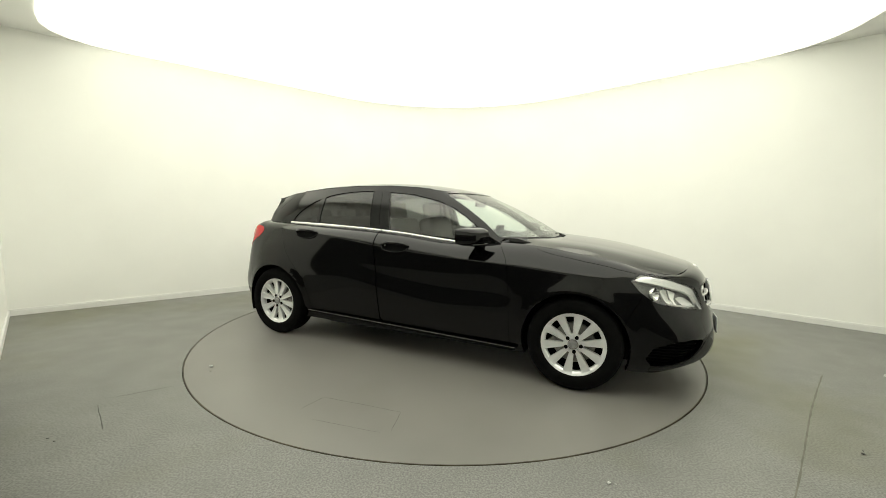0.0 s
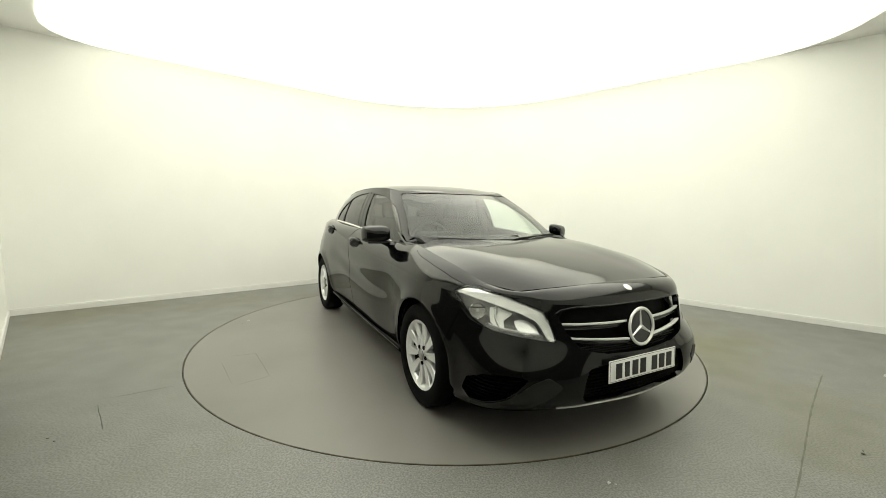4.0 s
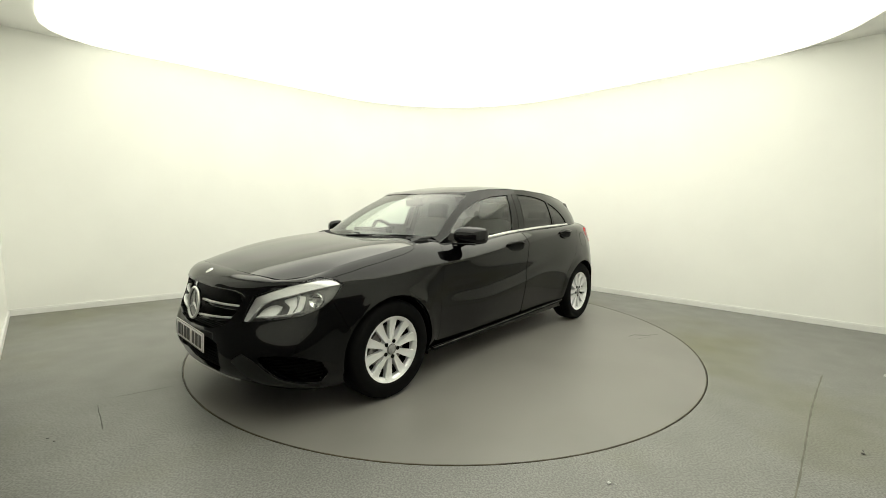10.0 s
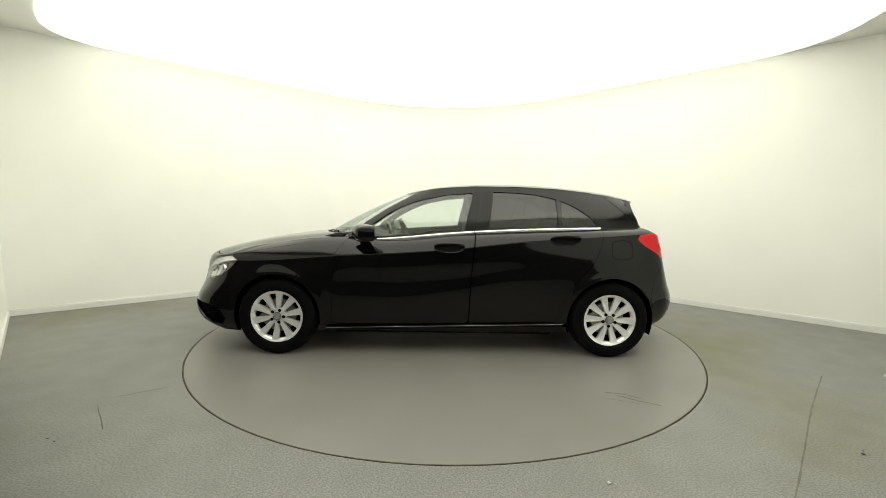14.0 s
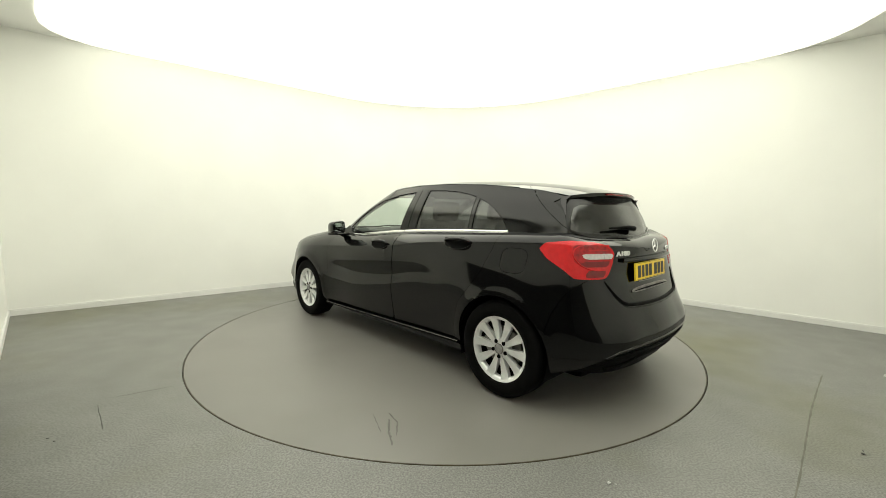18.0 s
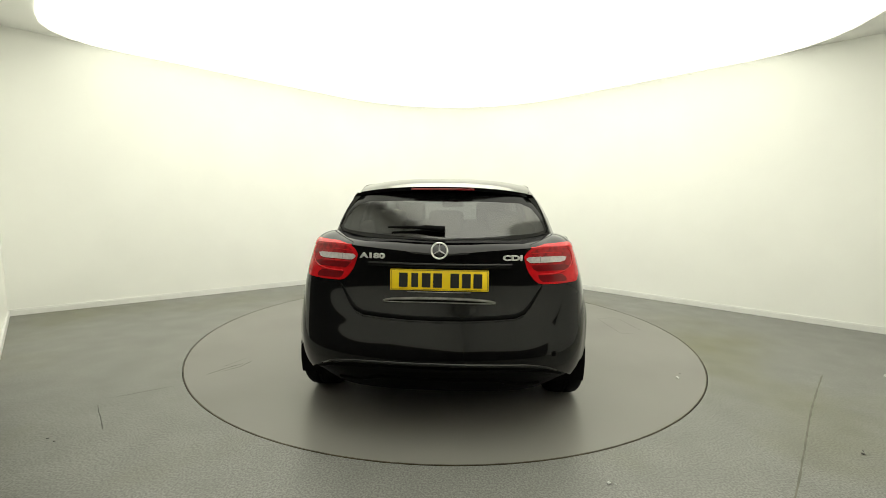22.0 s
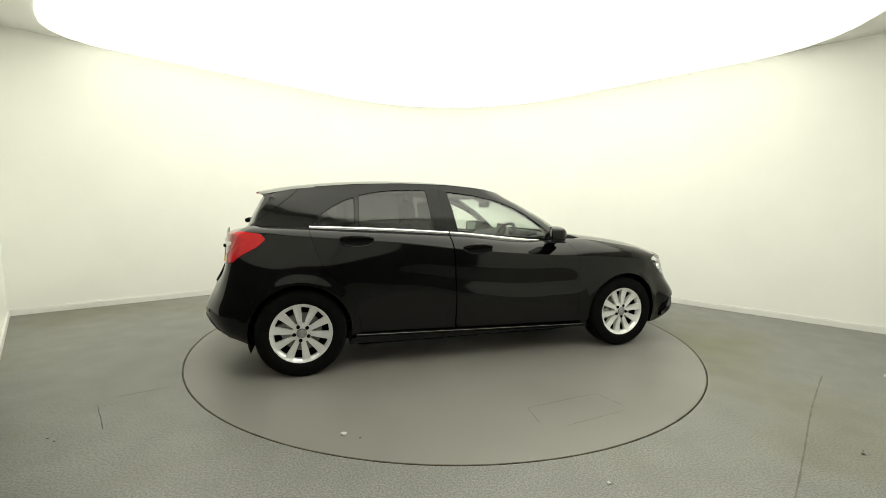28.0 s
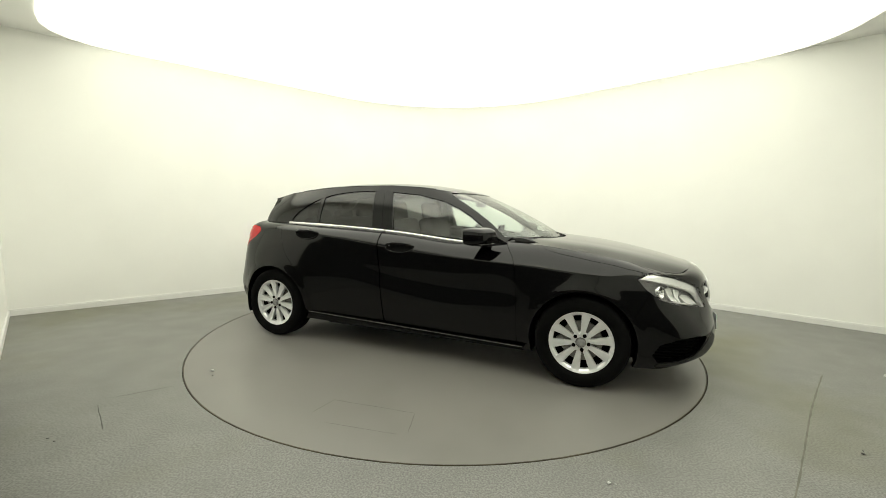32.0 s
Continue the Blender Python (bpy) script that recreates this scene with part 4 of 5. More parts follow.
def star(parent, at, r, wire, name="badge", disc=True):
    """A ring with three tapering spokes on a dark disc, in the plane of at."""
    bm = bmesh.new()
    n, k = 56, 10
    rows = []
    for i in range(n):
        t = 2 * math.pi * i / n
        rows.append([bm.verts.new(at @ Vector(((r + wire * math.cos(2 * math.pi * j / k)) * math.cos(t), (r + wire * math.cos(2 * math.pi * j / k)) * math.sin(t),
                                               wire * 0.8 * math.sin(2 * math.pi * j / k) + .006))) for j in range(k)])
    for i in range(n):
        for j in range(k):
            bm.faces.new((rows[i][j], rows[(i + 1) % n][j], rows[(i + 1) % n][(j + 1) % k], rows[i][(j + 1) % k]))
    for i in range(3):
        t = math.pi / 2 + 2 * math.pi * i / 3
        u, s = Vector((math.cos(t), math.sin(t), 0)), Vector((-math.sin(t), math.cos(t), 0))
        tip, w = u * r, r * .13
        mid = [u * (-r * .06) + s * w, u * (-r * .06) - s * w]
        z0, z1 = Vector((0, 0, .002)), Vector((0, 0, .011))
        a, b, c, d = mid[0] + z0, mid[1] + z0, tip - s * w * .3 + z0, tip + s * w * .3 + z0
        e, f = z1, tip + z1 * .7
        vs = [bm.verts.new(at @ q) for q in (a, b, c, d, e, f)]
        for q in ((0, 4, 5, 3), (4, 1, 2, 5), (0, 1, 4), (3, 5, 2), (0, 3, 2, 1)):
            bm.faces.new([vs[i] for i in q])
    ob = part(name, bm, M_SATIN, parent, "bright silver ring with three spokes", sharp=30)
    if disc:
        bm = bmesh.new()
        lathe(bm, [(.0001, .003), (r, .003), (r, -.012)], 40, "z", at)
        part("badge_plate", bm, M_GLOSSBLACK, parent)
    return ob


def number_plate(parent, at, face):
    """A plate with dark bars where its characters stand; at: its centre, z outwards."""
    bm = bmesh.new()
    box(bm, (.520, .111, .005), at, .0022)
    part("number_plate", bm, face, parent, "white front number plate with dark bars" if face is M_PLATEW else "yellow rear number plate with dark bars")
    x = -.213
    for k in range(7):
        if k == 4:
            x += .030
        bm = bmesh.new()
        box(bm, (.046 if k != 1 else .036, .076, .002), at @ Matrix.Translation((x + .023, -.002, .0032)), .001, 1)
        part("plate_bar", bm, M_INK, parent)
        x += .0605
    bm = bmesh.new()
    for dx, dy, sx, sy in ((0, .0505, .508, .0016), (0, -.0505, .508, .0016), (-.2535, 0, .0016, .1), (.2535, 0, .0016, .1)):
        box(bm, (sx, sy, .001), at @ Matrix.Translation((dx, dy, .0028)))
    part("plate_border", bm, M_INK, parent)


def lettering(parent, text, at, height, material):
    cu = bpy.data.curves.new("badge_text", "FONT")
    cu.body, cu.size, cu.extrude, cu.bevel_depth, cu.align_x, cu.align_y = text, height * 1.5, .0022, .0006, "CENTER", "CENTER"
    cu.offset = .0012
    tmp = bpy.data.objects.new("badge_text", cu)
    scene.collection.objects.link(tmp)
    bpy.context.view_layer.update()
    me = bpy.data.meshes.new_from_object(tmp.evaluated_get(bpy.context.evaluated_depsgraph_get()))
    bpy.data.objects.remove(tmp)
    me.transform(at @ Matrix.Diagonal((1.7, 1, 1, 1)))
    me.materials.clear()
    me.materials.append(material)
    return put("model_lettering", me, parent, "raised chrome lettering")


def skin_line(pts, plane, where, out=0.0):
    got = []
    for a, b in pts:
        p, n = spot(a, b, plane, where)
        got.append(p + n * out)
    return got


def ribbon(bm, line, up, thick, depth_dir):
    """A bar of rectangular section along a line: up is its half height, thick its depth along depth_dir."""
    rows = []
    for p in line:
        p, d = Vector(p), Vector(depth_dir)
        rows.append([bm.verts.new(q) for q in (p + Vector((0, 0, up)), p + Vector((0, 0, up * .6)) + d * .004, p - Vector((0, 0, up * .6)) + d * .004, p - Vector((0, 0, up)),
                                               p - Vector((0, 0, up)) - d * thick, p + Vector((0, 0, up)) - d * thick)])
    for a, b in zip(rows, rows[1:]):
        for k in range(6):
            bm.faces.new((a[k], a[(k + 1) % 6], b[(k + 1) % 6], b[k]))
    bm.faces.new(rows[0][::-1])
    bm.faces.new(rows[-1])


def between(a, b, n):
    return [tuple(a[i] + (b[i] - a[i]) * k / n for i in range(len(a))) for k in range(n + 1)]


def build_front():
    fb = PART["front_bumper"]
    low = SKIN["lower"]
    low = clip(low, low[0][:, 0] - 1.6)
    grow = [(y * 1.02, z + (.006 if z > .6 else -.006)) for y, z in GRILLE]
    put("grille_back", panel_mesh("grille_back", both(region(low, grow, "yz")), M_PLASTIC, fold=0, sink=.075), fb)
    put("intake_back", panel_mesh("intake_back", both(region(low, INTAKE, "yz")), M_PLASTIC, fold=0, sink=.055), fb)
    for s in (1, -1):
        for i, ((y0, z0), (y1, z1)) in enumerate((((.466, .645), (.088, .641)), ((.437, .580), (.088, .552)))):
            line = skin_line(between((y1 * s, z1), (y0 * s, z0), 10), "yz", "nose", -.012)
            bm = bmesh.new()
            ribbon(bm, line, .0062, .018, (1, 0, .25))
            part("grille_strip", bm, M_STRIP, fb, "bright chrome grille strip")
            bm = bmesh.new()
            ribbon(bm, [p + Vector((-.012, 0, -.019)) for p in line], .0125, .03, (1, 0, 0))
            part("grille_louvre", bm, M_GLOSSBLACK, fb)
        m = region(low, SIDE_INTAKE, "head")
        put("side_intake", panel_mesh("side_intake", m if s > 0 else mirrored(m), M_PLASTIC, fold=0, sink=.05), fb)
        bm = bmesh.new()
        V = m[0]
        for z in (.262, .282, .302, .322, .342, .362, .382, .402):
            row = V[np.abs(V[:, 2] - z) < .006]
            if len(row) > 4:
                row = row[np.argsort(row[:, 1] - row[:, 0])][::max(1, len(row) // 8)]
                row = [Vector((p[0] - .028, (p[1] - .022) * s, z)) for p in row]
                ribbon(bm, row, .0028, .01, (.7, .7 * s, 0))
        part("intake_rib", bm, M_PLASTIC, fb)
        m = region(low, BLADE, "head")
        put("intake_blade", panel_mesh("intake_blade", m if s > 0 else mirrored(m), M_BLADE, fold=.02, sink=-.004), fb, "matt black blade under the corner intake")
    lip = [(y, float(np.interp(abs(y), [0, .40, .46, .49], [.724, .723, .712, .692]))) for y in np.linspace(-.485, .485, 40)]
    bm = bmesh.new()
    tube(bm, skin_line(lip, "yz", "nose", -.001), .0045, 10)
    part("grille_lip", bm, M_PAINT, fb)
    # meshes of the grille's foot and of the lower intake
    bm = bmesh.new()
    for z in (.497, .509, .521, .533):
        wid = np.interp(z, [.49, .535], [.22, .40])
        ribbon(bm, skin_line(between((-wid, z), (wid, z), 24), "yz", "nose", -.035), .0018, .006, (1, 0, 0))
    for k in range(-26, 27):
        y = k * .0145
        z0 = max(.484, np.interp(abs(y), [0, .25, .42], [.484, .494, .535]))
        z1 = np.interp(abs(y), [.09, .43], [.53, .57])
        if z1 > z0 + .005:
            ribbon(bm, skin_line([(y - .004, z0), (y + .004, z1)], "yz", "nose", -.036), .0016, .006, (1, 0, 0))
            tube(bm, skin_line([(y, z0), (y + .006, z1)], "yz", "nose", -.036), .0022, 5)
    part("grille_mesh", bm, M_BLADE, fb)
    bm = bmesh.new()
    for z in (.275, .292, .309, .326, .343, .360, .377, .394, .411, .428):
        ribbon(bm, skin_line(between((-.42, z), (.42, z), 20), "yz", "nose", -.025), .0028, .012, (1, 0, 0))
    for k in range(-9, 10):
        tube(bm, skin_line([(k * .040, .266), (k * .040, .435)], "yz", "nose", -.03), .003, 5)
    part("intake_mesh", bm, M_PLASTIC, fb)
    bm = bmesh.new()
    half = [(2.10, 0), (2.085, .25), (2.03, .45), (1.94, .60), (1.83, .70), (1.70, .73)]
    loop = [(x, -y) for x, y in half[:0:-1]] + half
    rows = [[bm.verts.new((x + grow * .6, y + math.copysign(grow, y) * min(1, abs(y) / .4), z)) for x, y in loop] for z, grow in ((.200, .022), (.250, .022), (.290, 0), (.470, 0))]
    for a, b in zip(rows, rows[1:]):
        for k in range(len(loop) - 1):
            bm.faces.new((a[k], a[k + 1], b[k + 1], b[k]))
    bm.faces.new(rows[0][::-1])
    bm.faces.new(rows[-1])
    part("bumper_core", bm, M_PLASTIC, fb)
    line = [(y, float(np.interp(abs(y), [0, .2, .35, .5, .62], [.243, .246, .251, .245, .236]))) for y in np.linspace(-.50, .50, 30)]
    bm = bmesh.new()
    tube(bm, skin_line(line, "yz", "nose", .003), .0042, 8)
    part("lip_strip", bm, M_SATIN, fb, "thin bright lip under the front bumper")
    p, n = spot(0, .604, "yz", "nose")
    star(fb, facing((2.194, 0, .604), (1, 0, .14)), .0915, .0085, "front_badge")
    number_plate(fb, facing((2.229, -.006, .413), (1, 0, .04)), M_PLATEW)
    p, n = spot(0, .792, "yz", "nose")
    bm = bmesh.new()
    lathe(bm, [(.0001, .005), (.014, .0045), (.021, .003), (.0235, .0)], 28, "z", facing(p, n))
    part("nose_badge", bm, M_SATIN, fb, "small round silver badge")
    # lamp bowls
    for s, key in ((1, "headl"), (-1, "headr")):
        for y, z, r, wide in ((.770, .682, .040, 1.0),):
            p, n = spot(y, z, "yz", "nose")
            n = (n * .4 + Vector((1, .25, 0)) * .6).normalized()
            at = facing(p - n * .020, n) @ Matrix.Diagonal((wide, 1, 1, 1))
            if s < 0:
                at = Matrix.Diagonal((1, -1, 1, 1)) @ at
            bm = bmesh.new()
            lathe(bm, [(.0001, -.030), (r * .3, -.028), (r * .7, -.016), (r * .93, -.003), (r, .0), (r * 1.06, -.004), (r * 1.06, -.02)], 32, "z", at)
            part("reflector", bm, M_CHROME, PART[key], "chrome lamp bowl")
            bm = bmesh.new()
            lathe(bm, [(.0001, -.004), (.008, -.005), (.0105, -.010), (.0115, -.028)], 16, "z", at)
            part("bulb", bm, M_SATIN, PART[key])
            bm = bmesh.new()
            box(bm, (r * 1.9, .006, .012), at @ Matrix.Translation((0, r * .42, -.004)), .002)
            part("bulb_shield", bm, M_GLOSSBLACK, PART[key])
        for field, lean in zip(LAMP_FIELDS, (.55, .25)):
            m = region(low, field, "head")
            V = m[0] - m[1] * (.012 + np.sin(m[0][:, 1] * 70) * .004 + np.maximum(0, m[0][:, 2] - .59) * lean)[:, None]
            m = (V, grid_normals(V, m[2]), m[2])
            put("reflector_field", panel_mesh("reflector_field", m if s > 0 else mirrored(m), M_STRIP, fold=.02), PART[key], "polished faceted lamp reflector")
        # a bright ledge below the bowl and a fin beside it
        bm = bmesh.new()
        ledge = [spot(y, z, "yz", "nose")[0] for y, z in ((.56, .588), (.62, .592), (.69, .603), (.74, .620))]
        ribbon(bm, [Vector((q.x - .014, (q.y - .006) * s, q.z)) for q in ledge], .006, .02, (1, .3 * s, 0))
        part("lamp_ledge", bm, M_BROW, PART[key], "bright ledge inside the headlight")
        bm = bmesh.new()
        fin = [spot(y, z, "yz", "nose")[0] for y, z in ((.705, .612), (.712, .65), (.705, .70))]
        tube(bm, [Vector((q.x - .022, (q.y - .008) * s, q.z)) for q in fin], [.008, .005, .009], 8)
        part("lamp_trim", bm, M_CHROME, PART[key], "chrome trim inside the headlight")


def build_rear():
    tg, rb = PART["tailgate"], PART["rear_bumper"]
    star(tg, facing((-1.942, 0, .975), (-1, 0, .12)), .041, .0048, "rear_badge", False)
    number_plate(tg, facing((-1.929, 0, .818), (-1, 0, .08)), M_PLATEY)
    for text, y in (("A180", .362), ("CDI", -.386)):
        p, n = spot(y, .937, "yz", "tail")
        lettering(tg, text, facing(p + n * .003, n), .025, M_SATIN)
    ring = []
    for t in np.linspace(0, 2 * math.pi, 48, endpoint=False):
        c, q = math.cos(t), math.sin(t)
        y = .296 * math.copysign(abs(c) ** .55, c)
        ring.append((y, .702 + .009 * (1 - (y / .3) ** 2) + .0095 * math.copysign(abs(q) ** .9, q)))
    bm = bmesh.new()
    tube(bm, skin_line(ring, "yz", "tail", .004), [.0036 + .0048 * max(0, math.sin(t)) for t in np.linspace(0, 2 * math.pi, 48, endpoint=False)], 8, closed=True)
    part("tailgate_strip", bm, M_STEEL, tg, "slim chrome surround of the handle slot")
    bm = bmesh.new()
    ribbon(bm, skin_line([(y, .702 + .009 * (1 - (y / .3) ** 2)) for y in np.linspace(-.285, .285, 16)], "yz", "tail", .0015), .0085, .02, (-1, 0, 0))
    part("handle_recess", bm, M_PLASTIC, tg)
    # matt black tube for the joint and the shadow along the tailgate's foot, the bumper's step below it, and a lamp
    # line under the plate
    foot = [(0, .626), (.15, .627), (.30, .633), (.40, .641), (.445, .659), (.475, .688), (.505, .728), (.542, .780)]
    foot = [(-y, z) for y, z in foot[:0:-1]] + foot
    bm = bmesh.new()
    tube(bm, skin_line(foot, "yz", "tail", -.001), [.0035 + .009 * min(1, max(0, (.80 - z) / .14)) for _, z in foot], 8)
    part("tailgate_joint_shade", bm, M_PLASTIC, tg, "dark joint and painted shadow under the tailgate")
    bm = bmesh.new()
    tube(bm, skin_line([(y, z - .019) for y, z in foot[3:-3]], "yz", "tail", -.0008), .0032, 8)
    part("bumper_step", bm, M_PAINT, rb)
    bm = bmesh.new()
    tube(bm, skin_line([(y, .752) for y in np.linspace(-.17, .17, 10)], "yz", "tail", .003), .0022, 6)
    part("plate_line", bm, M_STEEL, tg)
    p, n = spot(-.60, .455, "yz", "tail")
    bm = bmesh.new()
    box(bm, (.024, .024, .006), facing(p, n), .003)
    part("tow_cover", bm, M_PLASTIC, rb, "small square matt cover")
    bm = bmesh.new()
    ribbon(bm, skin_line([(y, .897) for y in np.linspace(-.38, .38, 16)], "yz", "tail", .018), .012, .04, (-1, 0, 0))
    part("plate_lamp_rail", bm, M_PAINT, tg)
    # wiper on the rear window
    bm = bmesh.new()
    tube(bm, [(-1.795, -.02, 1.078), (-1.795, .07, 1.086), (-1.785, .16, 1.088)], [.022, .018, .009], 10, squash=.9)
    tube(bm, [(-1.785, .15, 1.088), (-1.778, .30, 1.086)], [.009, .006], 8)
    part("wiper_arm", bm, M_PLASTIC, tg, "black rear wiper arm")
    # spoiler: lip, underside and side blades
    rows_top, rows_low = [], []
    for y in np.linspace(-.500, .500, 25):
        u = abs(y) / .500
        rows_top.append(Vector((-1.70 + .10 * u ** 2.2, y, 1.316 - .030 * u ** 2.6)))
        rows_low.append(Vector((-1.61 + .06 * u ** 2, y * .99, 1.283 - .004 * u)))
    bm = bmesh.new()
    a = [bm.verts.new(p + Vector((.004, 0, .0))) for p in rows_top]
    b = [bm.verts.new(p + Vector((.006, 0, -.016))) for p in rows_top]
    c = [bm.verts.new(p) for p in rows_low]
    for k in range(24):
        bm.faces.new((a[k], a[k + 1], b[k + 1], b[k]))
        bm.faces.new((b[k], b[k + 1], c[k + 1], c[k]))
    part("spoiler", bm, M_PAINT, PART["roof"])
    bm = bmesh.new()
    ribbon(bm, [(-1.706 + .10 * (abs(y) / .515) ** 2.2, y, 1.304) for y in np.linspace(-.18, .18, 9)], .006, .01, (-1, 0, 0))
    part("brake_light", bm, M_REDDARK, PART["roof"], "dark red high brake light")
    for s in (1, -1):
        bm = bmesh.new()
        prism_pts = [(-1.62, 1.283), (-1.60, 1.262), (-1.645, 1.10), (-1.66, 1.07), (-1.635, 1.09), (-1.565, 1.255), (-1.54, 1.29)]
        vs0 = []
        for x, z in prism_pts:
            y = np.interp(z, [1.07, 1.26, 1.29], [.612, .536, .506])
            vs0.append(((x, (y + .004) * s, z), (x + .012, (y - .03) * s, z)))
        o = [bm.verts.new(q[0]) for q in vs0]
        i2 = [bm.verts.new(q[1]) for q in vs0]
        bm.faces.new(o)
        bm.faces.new(i2[::-1])
        for k in range(len(o)):
            bm.faces.new((o[k], o[(k + 1) % len(o)], i2[(k + 1) % len(o)], i2[k]))
        part("spoiler_blade", bm, M_GLOSSBLACK, PART["roof"])
    # fold lines within the tail lights
    V, N, _ = SKIN["lower"]
    ok = V[:, 0] < -1.45
    V, N = V[ok], N[ok]
    A = V[:, 1] + V[:, 0] + 1.42

    def lamp(a, z, out):
        d = np.hypot(A - a, V[:, 2] - z)
        near = np.argsort(d)[:6]
        w = 1 / (d[near] + 1e-4) ** 2
        w /= w.sum()
        p, n = (V[near] * w[:, None]).sum(0), (N[near] * w[:, None]).sum(0)
        return Vector(p) + Vector(n).normalized() * out
    for s, key in ((1, "taill"), (-1, "tailr")):
        for pts, rad in ((((.04, .982), (.15, .988), (.28, .988), (.36, .978), (.385, .955), (.36, .91), (.29, .872), (.20, .853), (.09, .848)), .0045),
                         (((.02, .961), (.12, .965), (.25, .966)), .0022), (((.03, .902), (.12, .905), (.25, .908)), .0022)):
            f = hermite(np.array(pts), knots(np.array(pts)))
            run = [lamp(*f(v), .0025) for v in np.linspace(0, knots(np.array(pts))[-1], 5 * len(pts))]
            for _ in range(6):
                run = [run[0]] + [(run[k - 1] + run[k] * 2 + run[k + 1]) / 4 for k in range(1, len(run) - 1)] + [run[-1]]
            bm = bmesh.new()
            tube(bm, [(p.x, p.y * s, p.z) for p in run], rad, 8)
            part("lens_fold", bm, M_REDLENS, PART[key])
        bm = bmesh.new()
        tube(bm, [(p.x, p.y * s, p.z) for p in (lamp(.098, .917, .004), lamp(.104, .946, .004))], .003, 6)
        part("lens_divider", bm, M_STEEL, PART[key])
    # crease along the bumper
    bm = bmesh.new()
    tube(bm, skin_line([(y, float(np.interp(abs(y), [0, .45, .55, .62], [.412, .407, .39, .355]))) for y in np.linspace(-.62, .62, 40)], "yz", "tail", -.003), .010, 10, squash=.8)
    part("bumper_crease", bm, M_PAINT, rb)
    bm = bmesh.new()
    tube(bm, skin_line([(y, float(np.interp(abs(y), [0, .45, .58, .66], [.372, .368, .35, .32]))) for y in np.linspace(-.66, .66, 40)], "yz", "tail", -.006), .009, 8)
    part("valance_ridge", bm, M_PLASTIC, PART["valance"])
    bm = bmesh.new()
    tube(bm, skin_line([(y, float(np.interp(abs(y), [0, .3, .42, .55], [.300, .296, .262, .25]))) for y in np.linspace(-.55, .55, 32)], "yz", "tail", -.022), .008, 8)
    part("valance_lip", bm, M_PLASTIC, PART["valance"])


